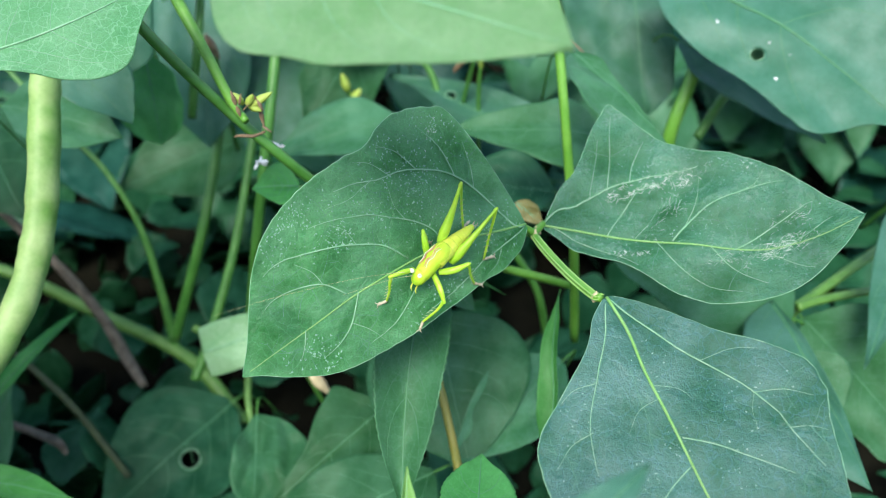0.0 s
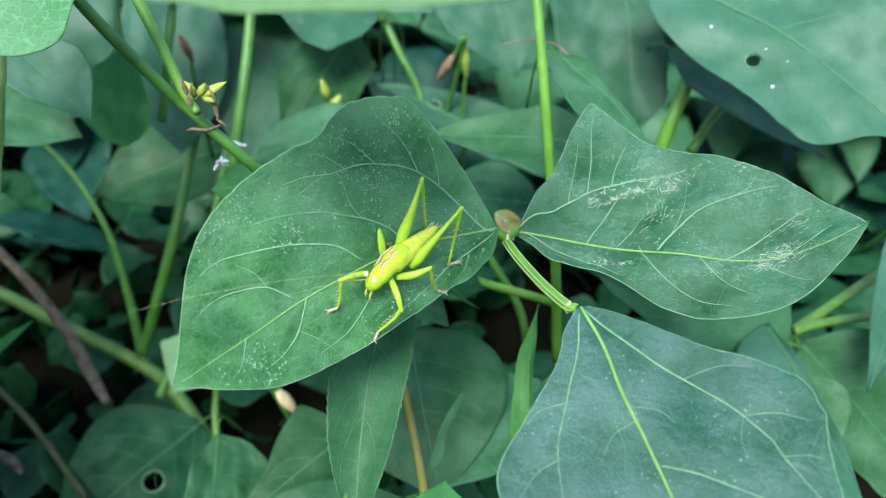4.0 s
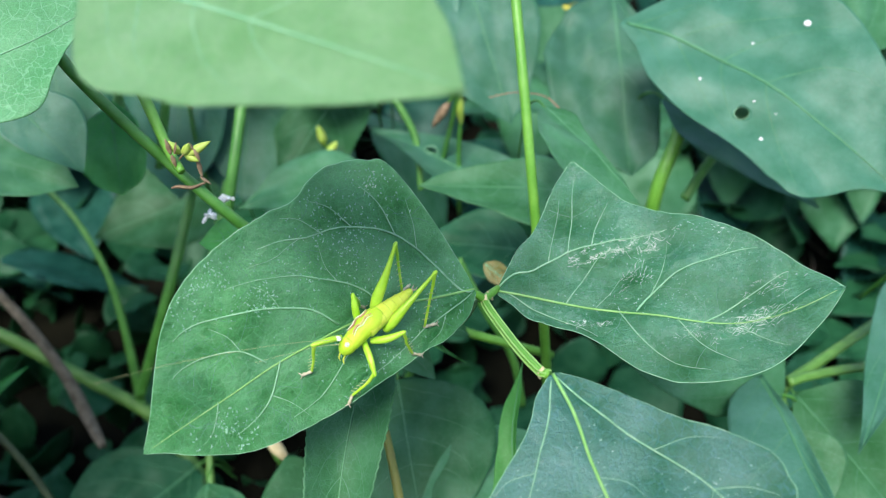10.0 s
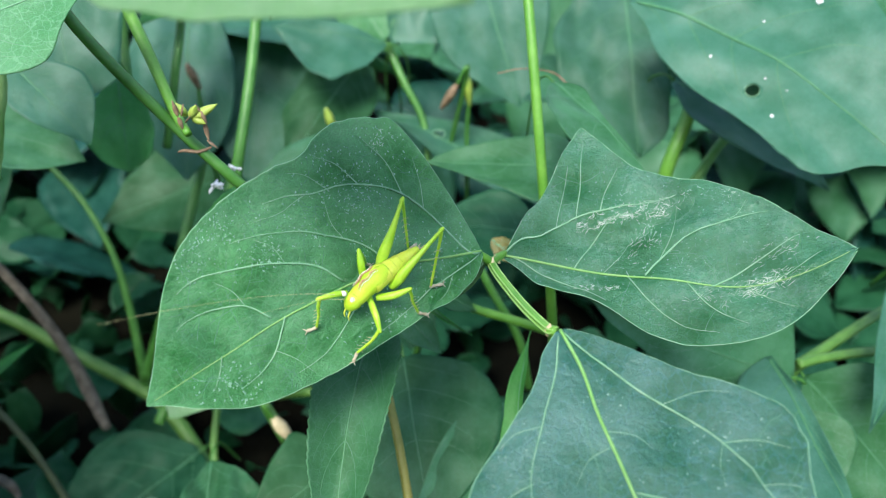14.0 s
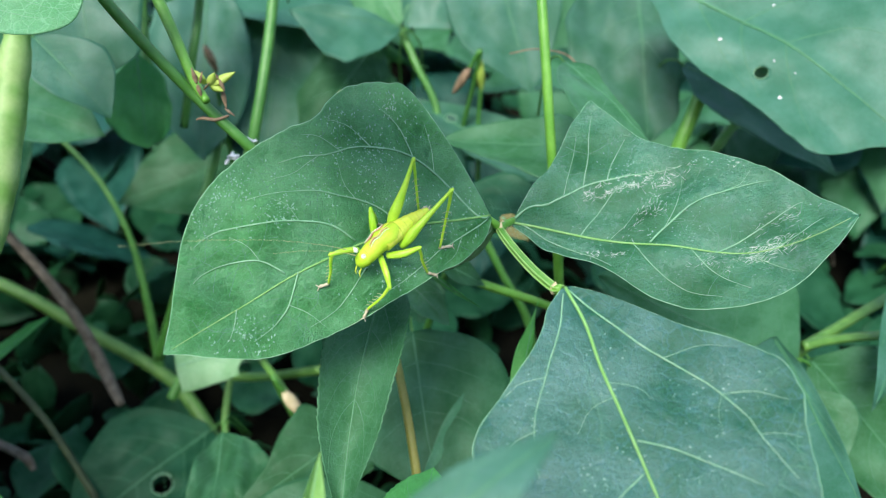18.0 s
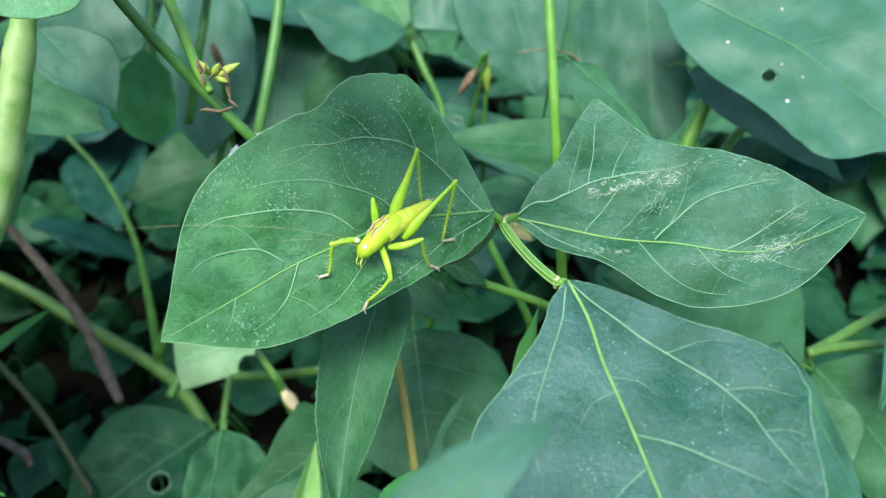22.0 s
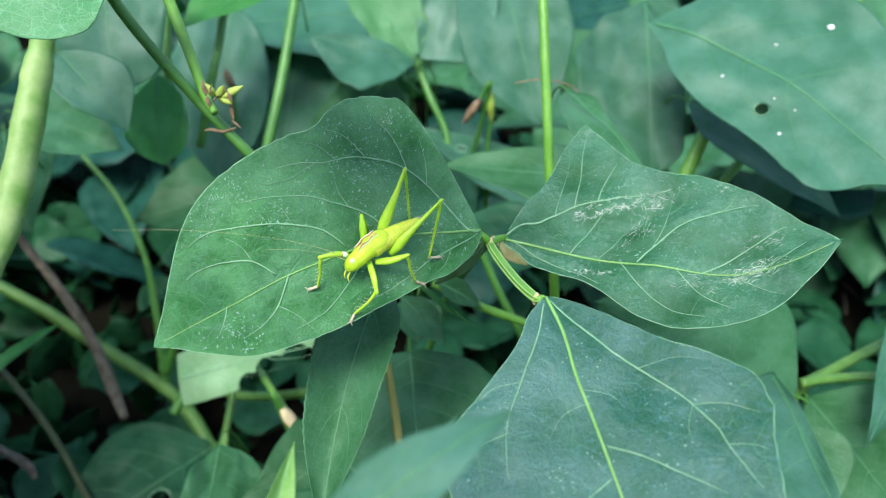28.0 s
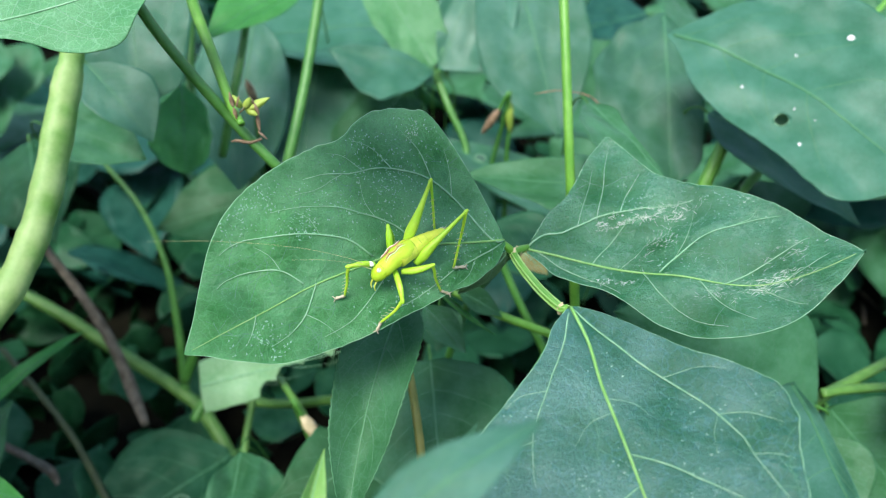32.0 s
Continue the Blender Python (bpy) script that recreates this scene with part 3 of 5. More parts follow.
LEGS = {
    "front_left": [(-0.0245, 0.1445, 0.3385), (-0.0271, 0.1419, 0.3403), (-0.0302, 0.1404, 0.3404), (-0.0310, 0.1407, 0.3346), (-0.0320, 0.1411, 0.3300), (-0.0343, 0.1404, 0.3295)],
    "front_right": [(-0.0191, 0.1461, 0.3352), (-0.0173, 0.1418, 0.3334), (-0.0164, 0.1395, 0.3310), (-0.0190, 0.1391, 0.3269), (-0.0223, 0.1388, 0.3235), (-0.0232, 0.1375, 0.3217)],
    "mid_right": [(-0.0174, 0.1467, 0.3349), (-0.0133, 0.1463, 0.3360), (-0.0094, 0.1474, 0.3370), (-0.0086, 0.1485, 0.3319), (-0.0073, 0.1503, 0.3262), (-0.0050, 0.1513, 0.3245)],
    "mid_left": [(-0.0206, 0.1495, 0.3389), (-0.0210, 0.1502, 0.3427), (-0.0214, 0.1515, 0.3456), (-0.0207, 0.1539, 0.3416), (-0.0206, 0.1560, 0.3379), (-0.0194, 0.1567, 0.3367)],
    "hind_right": [(-0.0139, 0.1496, 0.3356), (-0.0087, 0.1517, 0.3417), (-0.0014, 0.1570, 0.3481), (-0.0027, 0.1573, 0.3389), (-0.0042, 0.1563, 0.3299), (-0.0011, 0.1586, 0.3286)],
    "hind_left": [(-0.0169, 0.1531, 0.3402), (-0.0137, 0.1556, 0.3481), (-0.0110, 0.1591, 0.3556), (-0.0106, 0.1614, 0.3472), (-0.0100, 0.1617, 0.3377), (-0.0081, 0.1643, 0.3374)],
}
BODY = [(-0.0237, 0.1433, 0.3349), (-0.0228, 0.1436, 0.3362), (-0.0212, 0.1450, 0.3381), (-0.0170, 0.1490, 0.3402), (-0.0126, 0.1536, 0.3405), (-0.0076, 0.1590, 0.3403)]
LEAF_UP = (0.333, -0.640, 0.693)
BODY_UP = (-0.2, -0.02, 0.95)
ANTENNAE = [[(-0.0254, 0.1427, 0.3395), (-0.0310, 0.1381, 0.3452), (-0.0412, 0.1314, 0.3523), (-0.0568, 0.1244, 0.3579), (-0.0703, 0.1192, 0.3606)], [(-0.0245, 0.1422, 0.3386), (-0.0293, 0.1392, 0.3425), (-0.0361, 0.1359, 0.3455), (-0.0428, 0.1346, 0.3459)]]
EYES = [(-0.0227, 0.1423, 0.3384), (-0.0249, 0.1432, 0.3397)]
POD_LINE = [(-0.1524, 0.2586, 0.3572), (-0.1533, 0.2492, 0.3447), (-0.1545, 0.2417, 0.3355), (-0.1555, 0.2309, 0.3237), (-0.1561, 0.2201, 0.3132), (-0.1574, 0.2094, 0.3028), (-0.1598, 0.1992, 0.2934), (-0.1632, 0.1880, 0.2851), (-0.1682, 0.1774, 0.2780), (-0.1750, 0.1649, 0.2718)]
FLOWER_AT = (-0.0773, 0.2126, 0.3474)
UPPER_NODE = (-0.1187, 0.2215, 0.3868)
FLUFF_AT = [(-0.0770, 0.2437, 0.3062), (-0.0835, 0.2398, 0.3021)]
TENDRIL = [(0.0209, 0.2997, 0.3162), (0.0317, 0.3014, 0.3175), (0.0440, 0.3030, 0.3149), (0.0504, 0.3002, 0.3108)]
EDGE = [(0.0483, 0.2938, 0.3142), (0.0500, 0.2782, 0.3141), (0.0518, 0.2650, 0.3132), (0.0533, 0.2520, 0.3126)]
CURL_AT = (0.0549, 0.2784, 0.2987)
YELLOW_FLOWER = [(0.1019, 0.5830, 0.2282), (0.1009, 0.5699, 0.2108), (0.0961, 0.5285, 0.1929)]
BUD_AT = [(-0.0762, 0.2360, 0.1661), (0.0019, 0.3711, 0.2660), (0.0115, 0.3736, 0.2686), (-0.1334, 0.3855, 0.2691), (-0.0629, 0.3799, 0.2475), (-0.0576, 0.3749, 0.2421)]


def leaflet(owner, place, left, right, rib, veins, thick, label, arch, cup, ripple, seed, skin, quilt=0.0005, dents=()):
    m, length = along(*place)
    leaf = Leaf(length, left, right, arch, 0.0, cup, ripple, seed, edge=0.15, rib=rib)
    leaf.quilt, leaf.cell, leaf.dents = quilt, 0.0026, dents
    paths = [[leaf.point(s, q) for s, q in polyline(p, 18)] for _, *p in veins]
    spine = [leaf.point(k / 40, 0.0) for k in range(41)]
    leaf.lines = np.array([(p.x, p.y) for line in paths + [spine] for p in line])
    blade = mesh_object("leaflet", *blade_data(leaf, 150, 60, 0.00035), LEAF[skin], owner, label)
    blade.matrix_basis = m
    up = Vector((0, 0, 1))
    tube("midrib", [p + up * 0.0002 for p in spine[:-1]], (thick, thick * 0.9, thick * 0.75, thick * 0.5, thick * 0.25), VEIN_BRIGHT, blade, "", 7, 60)
    for (r, *_), line in zip(veins, paths):
        r *= 0.78 if skin == "end" else 1.2
        tube("side_vein" if r > 0.00018 else "fine_vein", [p + up * 0.00026 for p in line], (r * 0.88, r * 0.78, r * 0.6, r * 0.3), VEIN, blade, "", 5, 22)
    for sgn in (1, -1):
        tube("margin", [leaf.point(0.004 + 0.99 * k / 80, sgn) - up * 0.0001 for k in range(81)], (0.00011, 0.00013, 0.00013, 0.00011), VEIN, blade, "thin pale rim", 5, 120)
    height = skin_height(leaf)
    veinlets(blade, paths + [spine], leaf.lines, height, seed, {"end": 0.03, "side": 0.04, "hero": 0.10}[skin])
    return blade, height


def veinlets(blade, paths, lines, height, seed, share):
    """The net of hair-fine veins that run out from the larger ones, in low ridges on the skin."""
    rnd = random.Random(seed)
    verts, faces = [], []
    todo = []
    for line in paths:
        for k in range(1, len(line) - 1, 1 if len(line) < 30 else 2):
            d = (line[k + 1] - line[k - 1]).to_2d()
            if rnd.random() < share:
                a = math.atan2(d.y, d.x)
                todo += [(line[k].x, line[k].y, a + sgn * rnd.uniform(0.9, 1.6), 0.00007, 0) for sgn in (1, -1)]
    while todo:
        x, y, a, w, depth = todo.pop()
        o, steps = len(verts), 0
        for k in range(rnd.randint(8, 20) if depth == 0 else rnd.randint(4, 9)):
            z = height(x, y)
            if z is None:
                break
            n = Vector((-math.sin(a), math.cos(a), 0)) * w
            c = Vector((x, y, z))
            verts += [c - n, c + Vector((0, 0, w * 1.6)), c + n]
            steps += 1
            if k > 3 and np.sqrt(((lines - (x, y)) ** 2).sum(axis=1).min()) < 0.0005:
                break
            if depth < 2 and k > 1 and rnd.random() < 0.09:
                todo.append((x, y, a + rnd.choice((-1, 1)) * rnd.uniform(0.8, 1.4), w * 0.8, depth + 1))
            a += rnd.gauss(0, 0.14)
            x, y = x + 0.0006 * math.cos(a), y + 0.0006 * math.sin(a)
        for k in range(steps - 1):
            i = o + 3 * k
            faces += [(i, i + 3, i + 4, i + 1), (i + 1, i + 4, i + 5, i + 2)]
    return tagged(mesh_object("vein_net", verts, faces, VEINLET, blade, "net of hair-fine pale veins"), "net of hair-fine pale veins", kind="stuff")


def flecks(blade, name, label, material, leaf_z, spots, seed):
    """Tiny dry crumbs in drifts on the skin: (x, y, reach, how many, length, slenderness, direction, spread)."""
    rnd = random.Random(seed)
    verts, faces = [], []
    for x, y, reach, count, size, slim, heading, spread in spots:
        for k in range(count):
            a, d = rnd.uniform(0, 2 * math.pi), reach * rnd.random() ** 0.7
            if slim > 5:
                px, py = x + d * math.cos(a) * 0.35 * math.sin(-heading) + d * math.cos(heading) * math.sin(a), y + d * math.cos(a) * 0.35 * math.cos(heading) + d * math.sin(heading) * math.sin(a)
            else:
                px, py = x + d * math.cos(a), y + d * math.sin(a)
            z = leaf_z(px, py)
            if z is None:
                continue
            h = heading + rnd.gauss(0, spread)
            ln = size * rnd.uniform(0.4, 1.3)
            u, v = Vector((math.cos(h), math.sin(h), 0)) * ln, Vector((-math.sin(h), math.cos(h), 0)) * (ln / slim)
            ends = [leaf_z(px + s * u.x, py + s * u.y) for s in (-1, 1)]
            if None in ends:
                continue
            c = Vector((px, py, z))
            up = Vector((0, 0, min(ln / slim, 0.0003) * 1.2 + 0.00005))
            o = len(verts)
            bend = v * rnd.uniform(-1.5, 1.5)
            verts += [Vector((px - u.x, py - u.y, ends[0])) + bend, c + v, Vector((px + u.x, py + u.y, ends[1])) + bend, c - v, c + up]
            faces += [(o, o + 3, o + 4), (o + 3, o + 2, o + 4), (o + 2, o + 1, o + 4), (o + 1, o, o + 4)]
    ob = mesh_object(name, verts, faces, material, blade, label, False)
    return tagged(ob, label, kind="stuff")


def skin_height(leaf):
    """The height of a leaf's upper skin over its own x and y, from a grid."""
    L = leaf.length
    rows = []
    for i in range(81):
        s = i / 80
        row = [leaf.point(s, q / 16) for q in range(-16, 17)]
        rows.append(([p.y for p in row], [p.z for p in row]))

    def height(x, y):
        i = x / L * 80
        if not 1 < i < 78:
            return None
        ys, zs = rows[int(i)]
        if not ys[0] + 0.001 < y < ys[-1] - 0.001:
            return None
        return float((1 - i % 1) * np.interp(y, ys, zs) + (i % 1) * np.interp(y, *rows[int(i) + 1]))
    return height


def three_part_leaf():
    """The bean leaf with three leaflets on which the insect sits."""
    ob = thing("bean_leaf", (0, 0, 0), "dusty dark green bean leaf of three leaflets on one stalk", "leaf", "bean leaves")
    main, main_z = leaflet(ob, MAIN_AT, MAIN_LEFT, MAIN_RIGHT, MAIN_RIB, MAIN_VEINS, 0.00036, "broad dusty leaflet with pale veins and scratches", 0.03, 0.02, 0.012, 3, "hero", 0.0008, ((0.03, -0.012, 0.012, 1.8, -1.0, 0.0012), (0.055, -0.018, 0.011, 1.6, -0.8, -0.0009), (0.075, -0.012, 0.012, 1.8, -0.9, 0.0011), (0.05, 0.010, 0.01, 1.6, 0.8, 0.001), (0.02, -0.03, 0.01, 1.5, -1.2, -0.0009), (0.08, 0.006, 0.008, 1.4, 0.6, -0.0009)))
    shoulder, side_z = leaflet(ob, SIDE_AT, SIDE_LEFT, SIDE_RIGHT, SIDE_RIB, SIDE_VEINS, 0.00037, "narrower leaflet with a raised shoulder and white scars", -0.065, 0.03, 0.022, 5, "side", 0.0008, ((0.040, 0.0125, 0.010, 2.2, 0.6, 0.0042), (0.020, 0.006, 0.007, 1.6, 0.2, 0.0020), (0.066, -0.004, 0.009, 2.0, 0.3, 0.0016), (0.056, 0.010, 0.009, 2.0, 0.4, -0.0022), (0.030, 0.026, 0.008, 1.5, 1.2, 0.0022), (0.045, -0.006, 0.008, 1.8, -0.3, -0.0014)))
    end, end_z = leaflet(ob, END_AT, END_LEFT, END_RIGHT, END_RIB, END_VEINS, 0.00044, "broad smooth bluish-green end leaflet with a strong yellow-green midrib", 0.02, 0.05, 0.012, 8, "end", 0.0005, ((0.03, 0.012, 0.012, 1.8, 0.8, 0.0014), (0.045, -0.016, 0.012, 1.7, -0.7, 0.0012), (0.06, 0.018, 0.012, 1.7, 0.6, -0.001), (0.07, -0.012, 0.01, 1.6, -0.6, -0.001)))
    drifts = [(r.uniform(0.004, 0.09), r.uniform(-0.04, 0.018), r.uniform(0.004, 0.014), r.choice((25, 45, 80)), 0.00038, 2.0, 0, 3) for r in [random.Random(4)] for _ in range(34)]
    flecks(main, "dust", "pale dry crumbs strewn over the leaflet", FLECK, main_z, drifts, 1)
    flecks(main, "scratch", "thin white scratches", SCAR, main_z, [(0.0172, -0.0365, 0.006, 26, 0.0006, 10, 0.8, 0.7)], 2)
    drifts = [(r.uniform(0.02, 0.085), r.uniform(-0.012, 0.028), r.uniform(0.004, 0.01), r.choice((10, 20, 30)), 0.0003, 1.8, 0, 3) for r in [random.Random(5)] for _ in range(22)]
    flecks(shoulder, "dust", "pale dry crumbs strewn over the leaflet", FLECK, side_z, drifts, 3)
    flecks(shoulder, "scar", "branching white feeding scars", SCAR, side_z, [(0.023, 0.0115, 0.005, 110, 0.0010, 14, 0.35, 0.8), (0.030, 0.0145, 0.008, 120, 0.0013, 20, 0.35, 0.8), (0.038, 0.0168, 0.008, 75, 0.0013, 22, 0.3, 0.9), (0.042, 0.018, 0.010, 40, 0.0012, 20, 0.3, 0.7), (0.036, 0.004, 0.010, 50, 0.0011, 20, 1.1, 0.5), (0.060, -0.010, 0.011, 60, 0.0011, 20, 0.2, 0.8), (0.0711, -0.007, 0.009, 150, 0.0012, 16, 0.3, 0.8), (0.075, 0.002, 0.010, 45, 0.0010, 20, 0.4, 0.6), (0.030, -0.0085, 0.0030, 50, 0.0006, 12, 0.2, 0.9), (0.0415, 0.0066, 0.005, 26, 0.0007, 8, 0.8, 0.6), (0.0225, -0.009, 0.004, 40, 0.0005, 6, 0.3, 1.0), (0.062, 0.021, 0.008, 30, 0.0006, 8, 0.2, 0.6)], 4)
    drifts = [(r.uniform(0.015, 0.085), r.uniform(-0.035, 0.03), r.uniform(0.003, 0.009), r.choice((6, 12, 20)), 0.0003, 1.8, 0, 3) for r in [random.Random(6)] for _ in range(20)]
    flecks(end, "dust", "pale dry crumbs strewn over the leaflet", FLECK, end_z, drifts, 5)
    stalk = tube("stalk", STALK, (0.0010, 0.0011, 0.00115, 0.0011, 0.0013), STEM, ob, "grooved green stalk of the end leaflet", 12, 30)
    for off in ((-0.00075, -0.0004, 0.00085), (0.00065, 0.0003, 0.00095), (-0.00105, -0.0008, 0.0001)):
        tube("ridge", [Vector(p) + Vector(off) for p in STALK], (0.0001, 0.00026, 0.00028, 0.00026, 0.0001), STEM_PALE, stalk, "pale raised ridge", 6, 30)
    tube("leaf_stalk", STALK_DOWN, (0.0014, 0.0015, 0.0017, 0.002), STEM_DARK, ob, "green stalk going down into the bush", 10, 30)
    tube("joint", JOINT_SIDE, (0.0011, 0.0013, 0.0009), STEM, ob, "", 10, 8)
    tube("joint", JOINT_MAIN, (0.0011, 0.0012, 0.0008), STEM, ob, "", 10, 8)
    for c, d in ((JOINT_SIDE[0], (0.3, 0.4, 0.8)), (STALK[4], (0.2, 0.3, 0.9)), (JOINT_SIDE[1], (-0.5, 0.2, 0.8))):
        c = Vector(c) + Vector((0, -0.001, 0.0008))
        mesh_object("stipule", *blob_data(c, d, 0.0036, (0.0003, 0.0009, 0.0010, 0.0006, 0.00005), sides=8, n=8, flat=0.5), CREAM, ob, "small pale dry stipule")
    return ob


def bean_pod():
    line = [Vector(p) for p in POD_LINE]
    ob = thing("bean_pod", line[0], "plump pale green bean pod hanging down", "pod")
    rel = [p - line[0] for p in line]
    bumps = []
    for k in range(33):
        bumps.append(0.0056 + 0.00022 * math.sin(k * 1.3) + 0.00012 * math.sin(k * 2.9) - 0.0022 * max(0.0, 1 - k / 9) ** 1.5)
    tube("pod", rel, bumps, POD, ob, "", 20, 128, 0.86)
    tube("stalk", [Vector((0.0006, 0.030, 0.02)), Vector((0.0004, 0.012, 0.0085)), Vector((0, 0, 0)), rel[1] * 0.4], (0.0017, 0.0018, 0.0021, 0.0024), STEM, ob, "", 10, 12)
    return ob


def flower_node(place, label):
    ob = thing("flower_node", place, label, "flower", "flower nodes")
    for d, c, ln, r in (((0.9, 0.2, 0.45), (0.005, 0.0, 0.0015), 0.009, 0.0016), ((0.4, -0.3, 0.8), (0.002, -0.001, 0.002), 0.006, 0.0016), ((-0.5, 0.1, 0.8), (-0.002, 0, 0.002), 0.005, 0.0013), ((0.7, -0.4, -0.2), (0.003, -0.001, -0.001), 0.005, 0.0015)):
        mesh_object("bud", *blob_data(c, d, ln, (r * 0.5, r, r * 1.05, r * 0.7, 0.0001), sides=10, n=10, flat=0.8), BUD, ob)
    for c, d, ln in (((-0.003, -0.002, 0.0035), (-0.2, 0.2, 0.9), 0.005), ((0.0005, -0.003, 0.0005), (0.5, -0.2, 0.6), 0.004), ((-0.002, -0.003, -0.001), (0.2, -0.2, -0.8), 0.004), ((0.005, -0.002, 0.0005), (0.3, -0.2, -0.9), 0.004), ((-0.001, -0.002, 0.003), (0.3, 0.2, 0.9), 0.004), ((0.0035, -0.001, 0.003), (-0.4, 0, 0.9), 0.003), ((0.0045, -0.001, -0.005), (0.1, -0.2, -1), 0.006), ((0.0055, -0.001, -0.0095), (0.6, 0, -0.6), 0.004)):
        mesh_object("withered_petal", *blob_data(c, d, ln, (0.0003, 0.0008, 0.0006, 0.0002), sides=7, n=8, flat=0.35), DRIED, ob)
    tube("tendril", [Vector((0.004, 0.002, -0.0125)), Vector((0, 0.001, -0.0135)), Vector((-0.004, 0, -0.0125)), Vector((-0.006, 0, -0.013))], (0.0004, 0.0006, 0.0003), DRIED, ob, "thin brown withered tendril", 6, 14)
    mesh_object("bud", *blob_data((0.002, 0, -0.016), (0, 0, -1), 0.006, (0.0004, 0.0007, 0.0004), sides=7, n=6), BUD, ob)
    return ob


def white_fluff(c, k):
    rnd = random.Random(40 + k)
    ob = thing("white_bug", c, "small white fluffy insect on a leaf stalk", "insect", "white insects")
    for j in range(9):
        d = Vector((rnd.uniform(-1, 1), rnd.uniform(-1, 1), rnd.uniform(-0.4, 0.8)))
        mesh_object("tuft", *blob_data(d * 0.0016 + Vector((0.0012 * (j / 4 - 1), 0, 0.0006 * (j / 4 - 1))), d, 0.0035, (0.0002, 0.0006, 0.0007, 0.0002), sides=6, n=6), WHITE, ob)
    return ob


def loose_bits():
    for k, c in enumerate(FLUFF_AT):
        white_fluff(c, k)
    stem_thing("tendril", "hair-thin brown curled tendril", TENDRIL, (0.00025, 0.0003, 0.0004), DRIED, "tendril", "tendrils", 6, 30)
    stem_thing("withered_edge", "cream withered strip along a young leaf", EDGE, (0.0005, 0.0011, 0.0013, 0.0007), CREAM, "leaf", "", 8, 24)
    for k in range(1):
        ob = thing("withered_bract", CURL_AT, "curled dark brown withered bract", "bract")
        for j, d in enumerate(((0.3, 0, 0.9), (-0.6, 0.2, 0.6), (0.2, -0.5, -0.8))):
            mesh_object("scale", *blob_data(Vector(d) * 0.0015, d, 0.0055, (0.0003, 0.0014, 0.0012, 0.0002), sides=8, n=8, flat=0.4), DRIED, ob)
    p = [Vector(q) for q in YELLOW_FLOWER]
    ob = thing("bean_flower", p[0], "small yellow bean flower on a brownish stalk", "flower")
    for j in range(5):
        a = j * 1.256
        mesh_object("petal", *blob_data((0.004 * math.cos(a), 0.003 * math.sin(a), 0.002), (math.cos(a), math.sin(a), 0.6), 0.009, (0.0008, 0.003, 0.0034, 0.0014), sides=10, n=8, flat=0.3), PETAL, ob)
    tube("stalk", [q - p[0] for q in p], (0.003, 0.003, 0.0035), DRIED, ob, "brown stalk", 8, 16)
    for k, (c, d, ln, mat, lab) in enumerate(((BUD_AT[0], (0.5, -0.2, -0.8), 0.016, CREAM, "pale withered bud at a stalk end"), (BUD_AT[1], (-0.5, 0.1, -0.9), 0.018, DRIED, "pinkish brown withered bud"), (BUD_AT[2], (0.1, 0, -1), 0.02, BUD, "yellow-green bud on a thin stalk"), (BUD_AT[3], (0.2, 0.1, -0.9), 0.016, DRIED, "dark purple-brown withered bud on a stalk"), (BUD_AT[4], (-0.2, 0, 0.9), 0.012, BUD, "small yellow weed sprig"), (BUD_AT[5], (0.5, 0, 0.7), 0.011, BUD, "small yellow weed sprig"))):
        ob = thing("withered_bud" if k != 2 else "flower_bud", c, lab, "bud")
        mesh_object("bud", *blob_data((0, 0, 0), d, ln, (0.001, 0.003, 0.0034, 0.0026, 0.0012), sides=10, n=12, flat=0.7), mat, ob)
        tube("stalk", [Vector(d) * -ln * 0.4, Vector(d) * -ln * 1.0, Vector((0, 0.01, -0.04))] if k in (0, 1, 4, 5) else [Vector(d) * ln * 0.3, Vector((0.0, 0, -0.03)), Vector((0.001, 0.0, -0.07))], (0.001, 0.0012, 0.0014), STEM_DARK, ob, "", 7, 12)


def insect_leg(owner, name, pts, femur, thin, spines):
    hip, mid, knee, shin, ankle, toe = [Vector(p) - owner.location for p in pts]
    leg = tube("leg", [hip, mid, knee], femur, LEG, owner, name, 12, 24, 0.85)
    tube("shin", [knee, (knee + shin) / 2 + (knee - hip).normalized() * 0.0002, shin, ankle], (thin * 1.25, thin, thin * 0.85, thin * 0.8), LEG, leg, "", 8, 16)
    mesh_object("knee", *blob_data(knee, knee - mid, thin * 4.2, (thin * 0.7, thin * 1.35, thin * 1.3, thin * 0.6), sides=10, n=8), LEG, leg)
    foot = (toe - ankle)
    mesh_object("foot", *blob_data((ankle + toe) / 2, foot, foot.length * 1.15, (thin * 0.8, thin * 1.1, thin * 0.8, thin * 1.2, thin * 0.5), sides=8, n=10), FOOT, leg, "brown jointed foot")
    for sgn in (1, -1):
        side = foot.cross(Vector(LEAF_UP)).normalized() * (sgn * 0.0006)
        tube("claw", [toe, toe + foot.normalized() * 0.0005 + side, toe + foot.normalized() * 0.0008 + side * 1.3], (thin * 0.4, thin * 0.3, thin * 0.1), FOOT, leg, "", 5, 5)
    way = (ankle - knee)
    out = way.cross(Vector(LEAF_UP)).normalized()
    for k in range(spines):
        base = knee + way * (0.35 + 0.6 * k / max(spines, 1))
        for sgn in (1, -1):
            tube("spine", [base, base + out * (sgn * 0.0006) + way.normalized() * 0.0003, base + out * (sgn * 0.00105) + way.normalized() * 0.0006], (0.00009, 0.00007, 0.00003), SPINE, leg, "", 4, 4)
    return leg


FEELERS = []


